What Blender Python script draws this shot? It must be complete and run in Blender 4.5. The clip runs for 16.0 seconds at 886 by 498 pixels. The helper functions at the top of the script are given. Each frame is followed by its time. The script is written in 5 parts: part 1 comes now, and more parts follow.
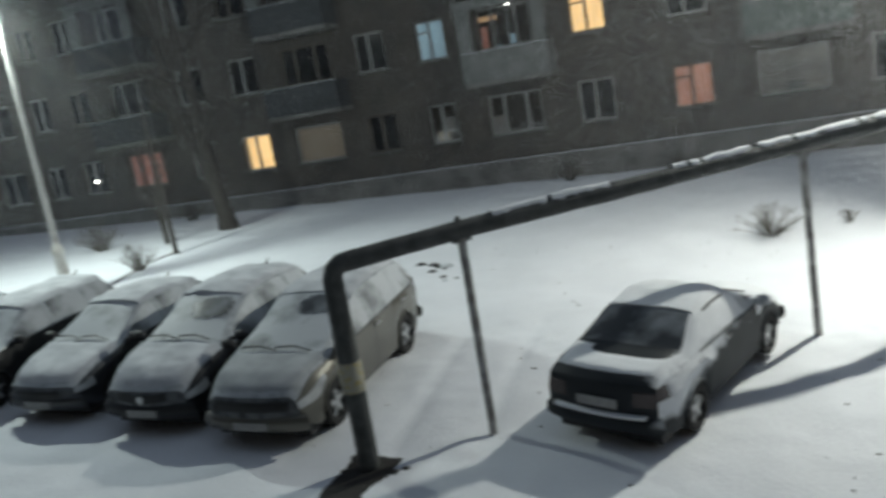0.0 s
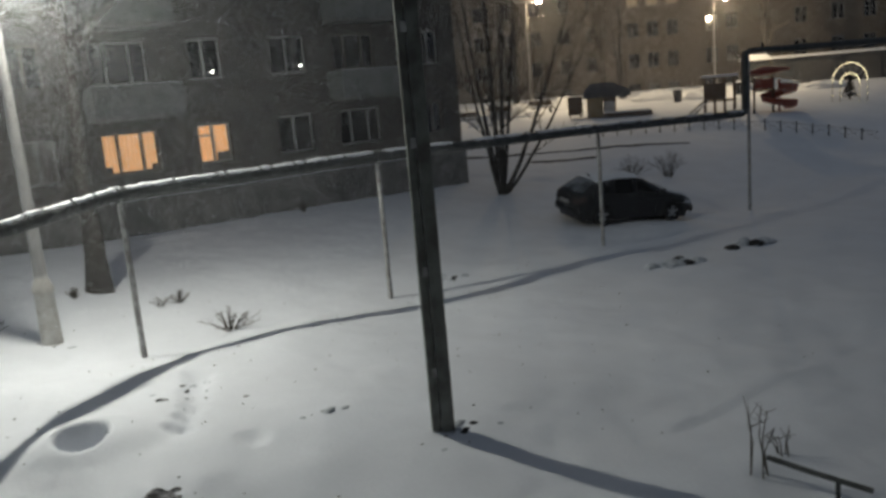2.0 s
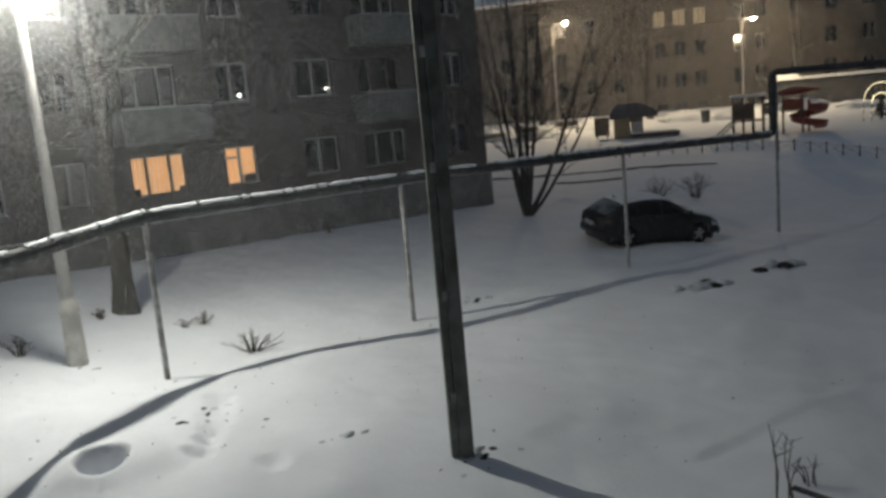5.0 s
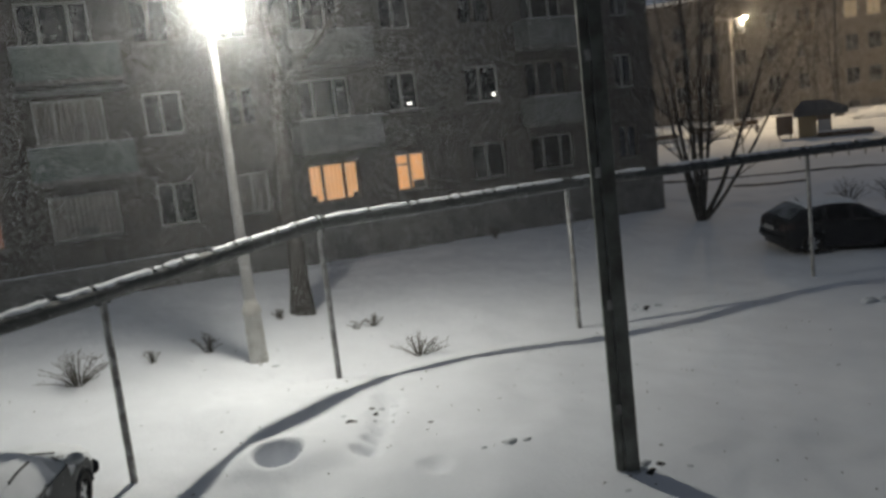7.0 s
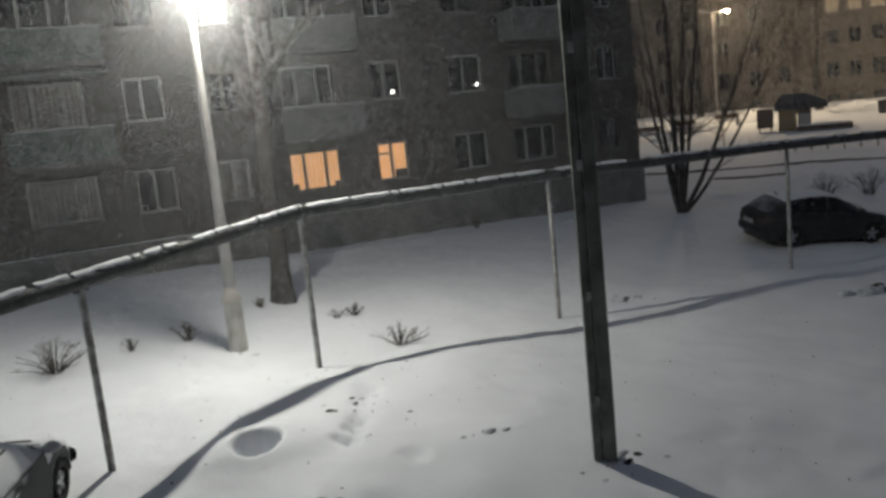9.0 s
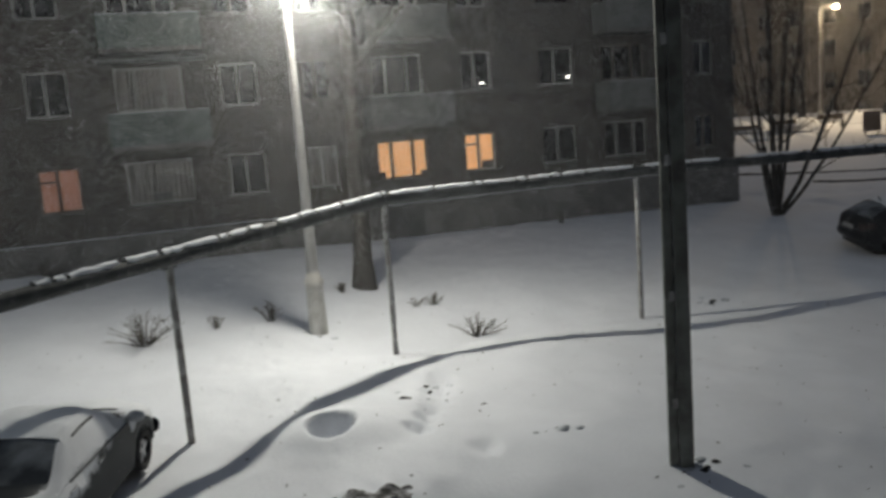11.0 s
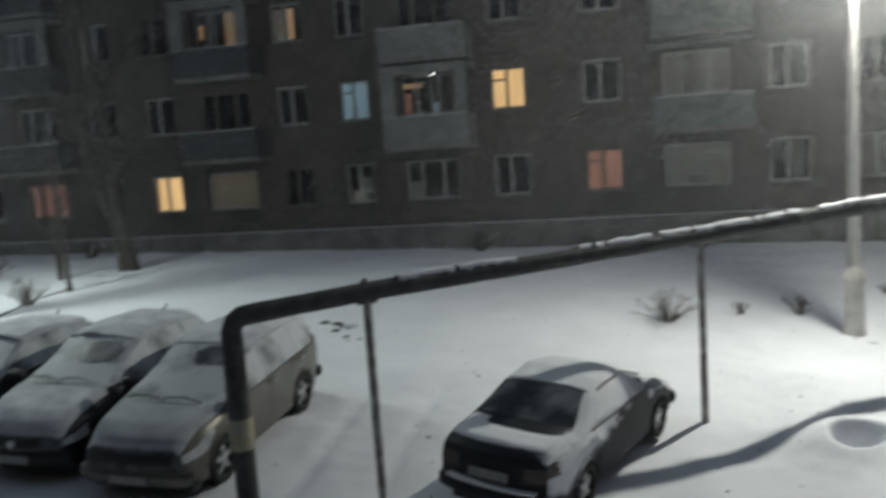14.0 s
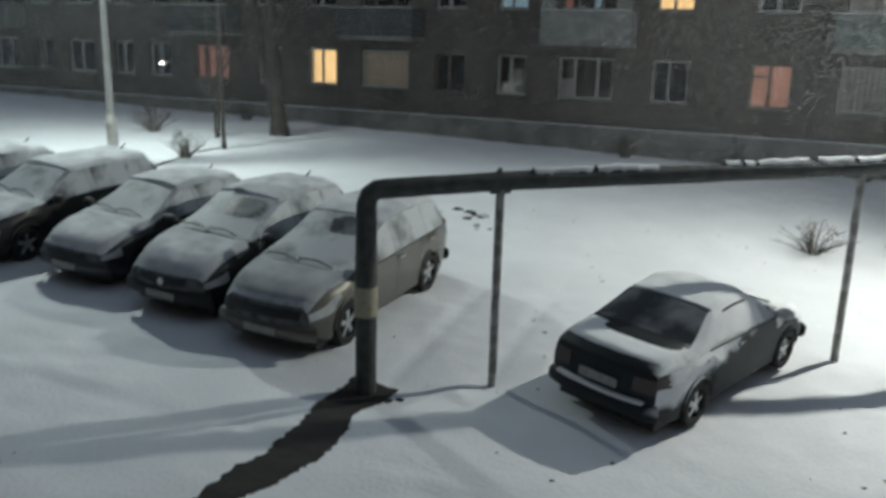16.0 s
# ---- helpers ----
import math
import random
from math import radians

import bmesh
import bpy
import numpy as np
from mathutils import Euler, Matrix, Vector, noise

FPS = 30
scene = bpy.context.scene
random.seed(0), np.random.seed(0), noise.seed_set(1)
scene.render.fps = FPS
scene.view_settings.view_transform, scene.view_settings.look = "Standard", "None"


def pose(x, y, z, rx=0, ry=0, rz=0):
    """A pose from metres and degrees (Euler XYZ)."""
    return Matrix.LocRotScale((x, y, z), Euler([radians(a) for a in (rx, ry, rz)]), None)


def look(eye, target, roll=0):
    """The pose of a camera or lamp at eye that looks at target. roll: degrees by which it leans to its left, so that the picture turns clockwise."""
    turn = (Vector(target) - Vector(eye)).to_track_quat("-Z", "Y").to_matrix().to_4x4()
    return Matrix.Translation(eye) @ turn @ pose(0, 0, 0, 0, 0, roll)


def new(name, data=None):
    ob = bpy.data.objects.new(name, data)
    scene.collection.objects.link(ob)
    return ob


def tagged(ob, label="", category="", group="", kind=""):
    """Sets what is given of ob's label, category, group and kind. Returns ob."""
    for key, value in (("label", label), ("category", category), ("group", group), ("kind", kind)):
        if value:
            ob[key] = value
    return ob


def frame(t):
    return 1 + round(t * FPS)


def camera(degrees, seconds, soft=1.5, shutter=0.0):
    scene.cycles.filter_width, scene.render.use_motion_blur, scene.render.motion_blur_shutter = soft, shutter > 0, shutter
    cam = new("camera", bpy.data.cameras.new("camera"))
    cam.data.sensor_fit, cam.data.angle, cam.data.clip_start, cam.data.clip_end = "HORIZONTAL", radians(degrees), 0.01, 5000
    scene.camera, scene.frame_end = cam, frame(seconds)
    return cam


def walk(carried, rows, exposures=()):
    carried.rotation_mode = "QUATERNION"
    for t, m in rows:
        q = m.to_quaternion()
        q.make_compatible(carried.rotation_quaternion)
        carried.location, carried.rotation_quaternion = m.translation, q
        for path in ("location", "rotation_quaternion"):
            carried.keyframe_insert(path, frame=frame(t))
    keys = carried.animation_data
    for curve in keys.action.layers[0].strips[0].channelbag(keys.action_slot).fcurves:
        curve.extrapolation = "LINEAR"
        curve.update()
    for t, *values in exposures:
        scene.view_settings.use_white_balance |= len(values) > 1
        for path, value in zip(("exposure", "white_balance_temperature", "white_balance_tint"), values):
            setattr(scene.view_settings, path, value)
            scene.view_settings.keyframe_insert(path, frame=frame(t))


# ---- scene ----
import collections

cam = camera(55.60, 16.0, 3.2, 0.7)
# seconds, place, yaw to the left of +y, pitch, roll
PATH = [
    (0, 0.084, -0.026, 5.010, 21.13, -10.80, -9.82),
    (0.5, 0.042, -0.072, 5.044, 11.57, -11.45, -7.62),
    (1, -0.126, -0.009, 5.143, -11.04, -12.01, -4.93),
    (1.5, -0.129, 0.076, 5.105, -31.88, -11.61, -5.09),
    (2, -0.124, 0.000, 5.118, -38.66, -11.15, -4.96),
    (2.5, -0.115, 0.012, 5.119, -37.98, -10.32, -3.90),
    (3, -0.123, 0.001, 5.120, -37.34, -10.06, -3.58),
    (3.2, -0.120, 0.003, 5.122, -37.54, -10.06, -3.50),
    (5.3, 0.004, -0.037, 5.157, -36.20, -9.48, -5.88),
    (5.5, -0.009, -0.034, 5.155, -34.28, -8.67, -5.72),
    (6, 0.090, -0.020, 5.182, -29.08, -7.43, -6.03),
    (6.5, 0.094, -0.034, 5.166, -26.24, -7.61, -6.50),
    (7, 0.089, -0.016, 5.177, -25.40, -8.19, -6.60),
    (7.5, 0.103, -0.027, 5.195, -25.45, -8.45, -6.60),
    (8, 0.073, -0.015, 5.187, -26.10, -8.68, -6.32),
    (8.2, 0.049, -0.030, 5.193, -26.68, -8.85, -6.01),
    (10.3, 0.191, -0.013, 5.174, -24.98, -9.14, -4.91),
    (10.5, 0.153, -0.000, 5.168, -23.81, -8.85, -4.36),
    (11, 0.191, 0.018, 5.151, -20.71, -9.05, -4.39),
    (11.5, 0.218, 0.026, 5.145, -18.58, -9.60, -4.65),
    (12, 0.225, 0.008, 5.161, -16.09, -9.35, -4.96),
    (12.5, 0.231, 0.009, 5.133, -11.96, -8.61, -5.05),
    (13, 0.242, 0.014, 5.136, -4.46, -7.58, -5.46),
    (13.5, 0.138, -0.051, 5.083, 5.97, -6.45, -4.97),
    (14, 0.121, -0.034, 5.039, 14.44, -7.34, -3.97),
    (14.5, 0.123, -0.027, 5.019, 20.22, -10.11, -1.71),
    (15, 0.136, -0.002, 4.958, 24.26, -13.68, 1.55),
    (15.5, 0.131, 0.010, 4.933, 25.47, -15.81, 3.14),
    (16, 0.157, -0.049, 4.978, 23.94, -14.21, 1.58),
]


def aim(x, y, z, yaw, pitch, roll):
    a, b = radians(yaw), radians(pitch)
    way = Vector((-math.sin(a) * math.cos(b), math.cos(a) * math.cos(b), math.sin(b)))
    return look((x, y, z), Vector((x, y, z)) + 2 * way, roll)


EXPOSURES = [(0, 0.82, 6250, 5), (0.6, 0.6, 6300, 6), (1.5, 0.0, 6400, 8), (3.2, 0.15, 6400, 7), (5.3, 0.1, 6450, 8), (8.2, 0.0, 6500, 10), (12.5, 0.0, 6500, 10), (13.5, 0.05, 6350, 8), (14.5, 0.53, 6300, 6), (16, 0.7, 6250, 5)]
walk(cam, [(row[0], aim(*row[1:])) for row in PATH], EXPOSURES)

# ---- world and lamps ----
world = bpy.data.worlds.new("night_sky")
scene.world = world
world.use_nodes = True
sky = world.node_tree.nodes["Background"]
sky.inputs["Color"].default_value = (0.68, 0.80, 1.0, 1)
sky.inputs["Strength"].default_value = 0.117


def lamp(name, place, watts, colour, radius=0.12, cone=164.0, soft=0.5, target=None):
    """A lamp that throws a wide cone, or all round with cone 0."""
    data = bpy.data.lights.new(name, "SPOT" if cone else "POINT")
    data.energy, data.color, data.shadow_soft_size = watts, colour, radius
    if cone:
        data.spot_size, data.spot_blend = radians(cone), soft
    ob = new(name, data)
    ob.matrix_world = look(place, target or (place[0], place[1] + 0.01, place[2] - 5))
    return ob


MAIN = Vector((4.02, 17.6, 8.3))
LEFT = Vector((-16.85, 16.0, 9.0))
FAR_A = Vector((49.06, 46.98, 10.68))
FAR_B = Vector((60.88, 38.26, 9.75))
# near lamp's beam split into two spots, thrown along the yard to both sides
lamp("street_light", MAIN - Vector((0, 0, 0.14)), 1600, (1.0, 0.97, 0.86), cone=126.0, soft=1.0, target=MAIN + Vector((2.6, -2.6, -4.4)))
lamp("street_light", MAIN - Vector((0, 0, 0.14)), 1600, (1.0, 0.97, 0.86), cone=130.0, soft=1.0, target=MAIN + Vector((-4.5, -4.0, -4.2)))
# all-round fill added at the head to brighten the haze flakes and facade
lamp("street_light", MAIN - Vector((0, 0, 0.16)), 680, (1.0, 0.97, 0.86), cone=0)
lamp("street_light", LEFT - Vector((0, 0, 0.14)), 1400, (0.92, 1.0, 0.92), cone=164.0, soft=0.8, target=LEFT + Vector((0.6, -1.2, -5)))
# weaker all-round fill added at the left head
lamp("street_light", LEFT - Vector((0, 0, 0.16)), 200, (0.92, 1.0, 0.92), cone=0)
lamp("street_light", FAR_A - Vector((0, 0, 0.30)), 2400, (1.0, 0.76, 0.47), cone=0)
lamp("street_light", FAR_B - Vector((0, 0, 0.30)), 2100, (1.0, 0.76, 0.47), cone=0)

# ---- materials ----


def mat(name, base, rough=0.8, metal=0.0, grain=8.0, vary=0.15, bump=0.0, fine=60.0, second=None, spread=0.5, coat=0.0, spec=0.5):
    """A surface with two scales of variation; second: a colour that stains it in patches."""
    m = bpy.data.materials.new(name)
    m.use_nodes = True
    nodes, links = m.node_tree.nodes, m.node_tree.links
    p = nodes["Principled BSDF"]
    p.inputs["Roughness"].default_value, p.inputs["Metallic"].default_value = rough, metal
    p.inputs["Coat Weight"].default_value = coat
    p.inputs["Specular IOR Level"].default_value = spec
    where = nodes.new("ShaderNodeTexCoord")
    big, small = nodes.new("ShaderNodeTexNoise"), nodes.new("ShaderNodeTexNoise")
    for n, scale in ((big, grain), (small, fine)):
        n.inputs["Scale"].default_value, n.inputs["Detail"].default_value = scale, 5
        links.new(where.outputs["Object"], n.inputs["Vector"])
    ramp = nodes.new("ShaderNodeMapRange")
    ramp.inputs["From Min"].default_value, ramp.inputs["From Max"].default_value = spread - 0.12, spread + 0.12
    links.new(big.outputs["Fac"], ramp.inputs["Value"])
    a = nodes.new("ShaderNodeMix")
    a.data_type = "RGBA"
    dark = second or tuple(c * (1 - vary) for c in base)
    a.inputs["A"].default_value, a.inputs["B"].default_value = (*base, 1), (*dark, 1)
    links.new(ramp.outputs["Result"], a.inputs["Factor"])
    b = nodes.new("ShaderNodeMix")
    b.data_type, b.blend_type = "RGBA", "MULTIPLY"
    b.inputs["Factor"].default_value = 1
    tone = nodes.new("ShaderNodeMapRange")
    tone.inputs["To Min"].default_value, tone.inputs["To Max"].default_value = 1 - vary, 1 + vary * 0.5
    links.new(small.outputs["Fac"], tone.inputs["Value"])
    links.new(a.outputs["Result"], b.inputs["A"])
    links.new(tone.outputs["Result"], b.inputs["B"])
    links.new(b.outputs["Result"], p.inputs["Base Color"])
    if bump:
        mix = nodes.new("ShaderNodeMath")
        mix.operation = "ADD"
        links.new(big.outputs["Fac"], mix.inputs[0])
        links.new(small.outputs["Fac"], mix.inputs[1])
        relief = nodes.new("ShaderNodeBump")
        relief.inputs["Strength"].default_value, relief.inputs["Distance"].default_value = 0.6, bump
        links.new(mix.outputs["Value"], relief.inputs["Height"])
        links.new(relief.outputs["Normal"], p.inputs["Normal"])
    return m


def glow(name, colour, strength, folds=0.0):
    """A thing that gives off light: a lamp's lens or a curtain lit from within, with uprights folds."""
    m = bpy.data.materials.new(name)
    m.use_nodes = True
    nodes, links = m.node_tree.nodes, m.node_tree.links
    p = nodes["Principled BSDF"]
    p.inputs["Base Color"].default_value = (*(c * 0.35 for c in colour), 1)
    p.inputs["Emission Color"].default_value = (*colour, 1)
    p.inputs["Emission Strength"].default_value = strength
    if folds:
        where, wave, n = nodes.new("ShaderNodeTexCoord"), nodes.new("ShaderNodeTexWave"), nodes.new("ShaderNodeTexNoise")
        wave.inputs["Scale"].default_value, wave.inputs["Distortion"].default_value = 2.2, 3.0
        n.inputs["Scale"].default_value = 1.6
        links.new(where.outputs["Object"], wave.inputs["Vector"])
        links.new(where.outputs["Object"], n.inputs["Vector"])
        add = nodes.new("ShaderNodeMath")
        add.operation = "MULTIPLY_ADD"
        add.inputs[1].default_value = 0.5
        links.new(wave.outputs["Fac"], add.inputs[0])
        links.new(n.outputs["Fac"], add.inputs[2])
        r = nodes.new("ShaderNodeMapRange")
        r.inputs["To Min"].default_value, r.inputs["To Max"].default_value = strength * (1 - folds), strength * (1 + folds)
        links.new(add.outputs["Value"], r.inputs["Value"])
        links.new(r.outputs["Result"], p.inputs["Emission Strength"])
    return m


SNOW = mat("snow", (0.80, 0.82, 0.86), 0.75, grain=0.9, vary=0.05, bump=0.014, fine=17, spec=0.25)
SNOW_ON = mat("settled_snow", (0.82, 0.84, 0.87), 0.8, grain=3, vary=0.06, bump=0.012, fine=40, spec=0.2)
THIN_SNOW = mat("thin_snow", (0.62, 0.65, 0.68), 0.75, grain=7, vary=0.1, bump=0.004, fine=70, second=(0.34, 0.37, 0.40), spread=0.56)
RIME = mat("rime_on_paint", (0.46, 0.49, 0.52), 0.75, grain=5, vary=0.12, bump=0.003, fine=60, second=(0.20, 0.22, 0.24), spread=0.6)
FROST = mat("frosted_glass", (0.50, 0.53, 0.56), 0.6, grain=1.6, vary=0.12, fine=45, second=(0.05, 0.06, 0.065), spread=0.60)
DUSTY = mat("snow_dusted_paint", (0.13, 0.14, 0.15), 0.7, grain=6, vary=0.2, fine=60, second=(0.035, 0.037, 0.04), spread=0.55)
SIFTED = mat("sifted_snow", (0.40, 0.42, 0.44), 0.75, grain=2.5, vary=0.1, bump=0.003, fine=70, second=(0.30, 0.32, 0.34))
ROW_SNOW = mat("thin_settled_snow", (0.60, 0.62, 0.65), 0.8, grain=3, vary=0.08, bump=0.006, fine=50, second=(0.46, 0.48, 0.51))
DUSTED = mat("dusted_glass", (0.028, 0.032, 0.036), 0.3, grain=2.2, vary=0.2, fine=45, second=(0.22, 0.24, 0.26), spread=0.57)
TRODDEN = mat("trodden_snow", (0.40, 0.40, 0.41), 0.9, grain=9, vary=0.2, bump=0.02, fine=40, second=(0.05, 0.048, 0.045), spread=0.47)
SOIL = mat("bare_soil", (0.030, 0.028, 0.026), 0.95, grain=4, vary=0.3, bump=0.03, fine=35, second=(0.03, 0.028, 0.026))
BRICK = mat("grey_brick", (0.098, 0.086, 0.074), 0.9, grain=1.2, vary=0.2, bump=0.006, fine=26, second=(0.075, 0.067, 0.06))
PLINTH = mat("plinth_render", (0.20, 0.195, 0.185), 0.9, grain=1.5, vary=0.18, bump=0.006, fine=30, second=(0.13, 0.125, 0.12))
PANEL = mat("balcony_panel", (0.19, 0.195, 0.19), 0.8, grain=1.8, vary=0.15, fine=25, second=(0.14, 0.147, 0.14))
PANEL_GREEN = mat("balcony_panel_greenish", (0.15, 0.18, 0.165), 0.75, grain=2.2, vary=0.2, fine=25, second=(0.10, 0.125, 0.115))
DARK_PANEL = mat("dark_panel", (0.045, 0.05, 0.055), 0.7, grain=3, vary=0.2, fine=30)
WHITE_FRAME = mat("window_plastic", (0.30, 0.30, 0.29), 0.45, grain=5, vary=0.06, fine=50)
WOOD_FRAME = mat("painted_frame", (0.14, 0.12, 0.10), 0.6, grain=6, vary=0.2, fine=60)
GLASS = mat("dark_glass", (0.012, 0.013, 0.015), 0.08, grain=1, vary=0.05, spec=0.6)
CURTAIN = mat("pale_curtain", (0.30, 0.28, 0.26), 0.9, grain=1.4, vary=0.25, fine=9, second=(0.25, 0.24, 0.23))
LIT_WARM = glow("lit_curtain_warm", (1.0, 0.54, 0.24), 0.52, 0.3)
LIT_YELLOW = glow("lit_curtain_yellow", (1.0, 0.66, 0.30), 0.48, 0.35)
LIT_PINK = glow("lit_curtain_pink", (1.0, 0.52, 0.37), 0.085, 0.5)
LIT_BLUE = glow("lit_curtain_blue", (0.50, 0.70, 0.80), 0.13, 0.5)
LIT_AMBER = glow("lit_curtain_amber", (1.0, 0.62, 0.32), 0.15, 0.3)
LIT_DIM = glow("lit_curtain_dim", (0.70, 0.58, 0.44), 0.022, 0.6)
LIT_ROSE = glow("lit_curtain_rose", (1.0, 0.45, 0.33), 0.05, 0.4)
LIT_SPOT = glow("lamp_spot", (1.0, 0.97, 0.88), 9.0)
LENS = glow("led_lens", (1.0, 0.97, 0.88), 90.0)
LENS_WARM = glow("sodium_lens", (1.0, 0.85, 0.62), 60.0)
FAIRY = glow("fairy_light", (1.0, 0.86, 0.5), 2.2)
PIPE = mat("pipe_wrap", (0.050, 0.055, 0.054), 0.75, grain=5, vary=0.3, bump=0.02, fine=30, second=(0.085, 0.09, 0.088))
PIPE_BAND = mat("pale_band", (0.40, 0.39, 0.33), 0.8, grain=14, vary=0.2, fine=60, second=(0.42, 0.34, 0.10), spread=0.6)
POST = mat("post_steel", (0.46, 0.465, 0.46), 0.7, 0.0, grain=6, vary=0.25, bump=0.003, fine=50, second=(0.24, 0.23, 0.22))
POLE_STEEL = mat("pole_steel", (0.19, 0.205, 0.19), 0.55, 0.1, grain=3, vary=0.3, bump=0.004, fine=40, second=(0.10, 0.10, 0.09))
CONCRETE = mat("lamp_post_concrete", (0.50, 0.49, 0.47), 0.85, grain=3, vary=0.15, bump=0.005, fine=40)
WHITEWASH = mat("whitewash", (0.66, 0.65, 0.61), 0.85, grain=4, vary=0.2, bump=0.008, fine=40, second=(0.5, 0.48, 0.44))
HOUSING = mat("lamp_housing", (0.35, 0.36, 0.36), 0.5, 0.4)
BARK = mat("bark", (0.046, 0.041, 0.036), 0.95, grain=5, vary=0.35, bump=0.02, fine=26, second=(0.065, 0.06, 0.053))
TWIG = mat("dry_twig", (0.10, 0.088, 0.07), 0.9, grain=20, vary=0.25)
RUBBER = mat("tyre_rubber", (0.022, 0.022, 0.023), 0.9, grain=10, vary=0.2)
ALLOY = mat("alloy_rim", (0.55, 0.56, 0.57), 0.35, 0.8, grain=8, vary=0.15)
TRIM = mat("black_trim", (0.032, 0.033, 0.035), 0.6, grain=8, vary=0.2)
CAR_GLASS = mat("car_glass", (0.016, 0.018, 0.021), 0.12, grain=2, vary=0.1, spec=0.6)
LENS_CLEAR = mat("headlight_lens", (0.60, 0.62, 0.63), 0.15, 0.2, grain=8, vary=0.15, spec=0.7)
LENS_RED = mat("tail_light_lens", (0.075, 0.060, 0.060), 0.25, grain=8, vary=0.15)
PLATE = mat("number_plate", (0.36, 0.36, 0.355), 0.6, grain=12, vary=0.2)
NIGHT_BLUE = mat("dark_blue_paint", (0.028, 0.033, 0.038), 0.5, 0.0, grain=2, vary=0.2, coat=0.0, spec=0.2)


def blown_snow(m):
    """Snow that the wind has pasted on one flank of a car, more towards its tail, with a ragged lower edge."""
    nodes, links = m.node_tree.nodes, m.node_tree.links
    p = nodes["Principled BSDF"]
    where = nodes.new("ShaderNodeTexCoord")
    place, facing, n = nodes.new("ShaderNodeSeparateXYZ"), nodes.new("ShaderNodeSeparateXYZ"), nodes.new("ShaderNodeTexNoise")
    n.inputs["Scale"].default_value, n.inputs["Detail"].default_value = 3.5, 6
    links.new(where.outputs["Object"], place.inputs[0])
    links.new(where.outputs["Normal"], facing.inputs[0])
    links.new(where.outputs["Object"], n.inputs["Vector"])

    def sum_of(a, k, b):
        q = nodes.new("ShaderNodeMath")
        q.operation = "MULTIPLY_ADD"
        links.new(a, q.inputs[0])
        q.inputs[1].default_value = k
        if isinstance(b, float):
            q.inputs[2].default_value = b
        else:
            links.new(b, q.inputs[2])
        return q.outputs[0]
    level_of = sum_of(n.outputs["Fac"], 0.55, sum_of(place.outputs["X"], -0.22, sum_of(place.outputs["Z"], 1.0, -1.12)))
    edge, flank = nodes.new("ShaderNodeMapRange"), nodes.new("ShaderNodeMapRange")
    edge.inputs["From Min"].default_value, edge.inputs["From Max"].default_value = -0.03, 0.10
    flank.inputs["From Min"].default_value, flank.inputs["From Max"].default_value = -0.25, -0.5
    links.new(level_of, edge.inputs["Value"])
    links.new(facing.outputs["Y"], flank.inputs["Value"])
    both = nodes.new("ShaderNodeMath")
    both.operation = "MULTIPLY"
    links.new(edge.outputs["Result"], both.inputs[0])
    links.new(flank.outputs["Result"], both.inputs[1])
    mix = nodes.new("ShaderNodeMix")
    mix.data_type = "RGBA"
    links.new(both.outputs[0], mix.inputs["Factor"])
    links.new(p.inputs["Base Color"].links[0].from_socket, mix.inputs["A"])
    mix.inputs["B"].default_value = (0.66, 0.69, 0.73, 1)
    links.new(mix.outputs["Result"], p.inputs["Base Color"])
    return m


blown_snow(NIGHT_BLUE)
BLACK_PAINT = mat("black_paint", (0.024, 0.025, 0.027), 0.45, 0.0, grain=2, vary=0.2, coat=0.1, spec=0.3)
SILVER_PAINT = mat("beige_silver_paint", (0.13, 0.125, 0.105), 0.4, 0.4, grain=2, vary=0.15, coat=0.5)
GREY_PAINT = mat("dark_grey_paint", (0.045, 0.048, 0.052), 0.35, 0.3, grain=2, vary=0.2, coat=0.5)
RED_PLASTIC = mat("red_plastic", (0.30, 0.06, 0.035), 0.5, grain=4, vary=0.15)
BROWN_WOOD = mat("brown_boards", (0.13, 0.085, 0.05), 0.8, grain=5, vary=0.25, fine=40)
YELLOW_WOOD = mat("ochre_boards", (0.33, 0.24, 0.11), 0.8, grain=5, vary=0.2, fine=40)
FAR_WALL = mat("far_wall", (0.10, 0.087, 0.072), 0.9, grain=0.6, vary=0.2, fine=8)
ROOF = mat("roof_sheet", (0.07, 0.07, 0.072), 0.8, grain=1.5, vary=0.2)

# ---- mesh tools ----


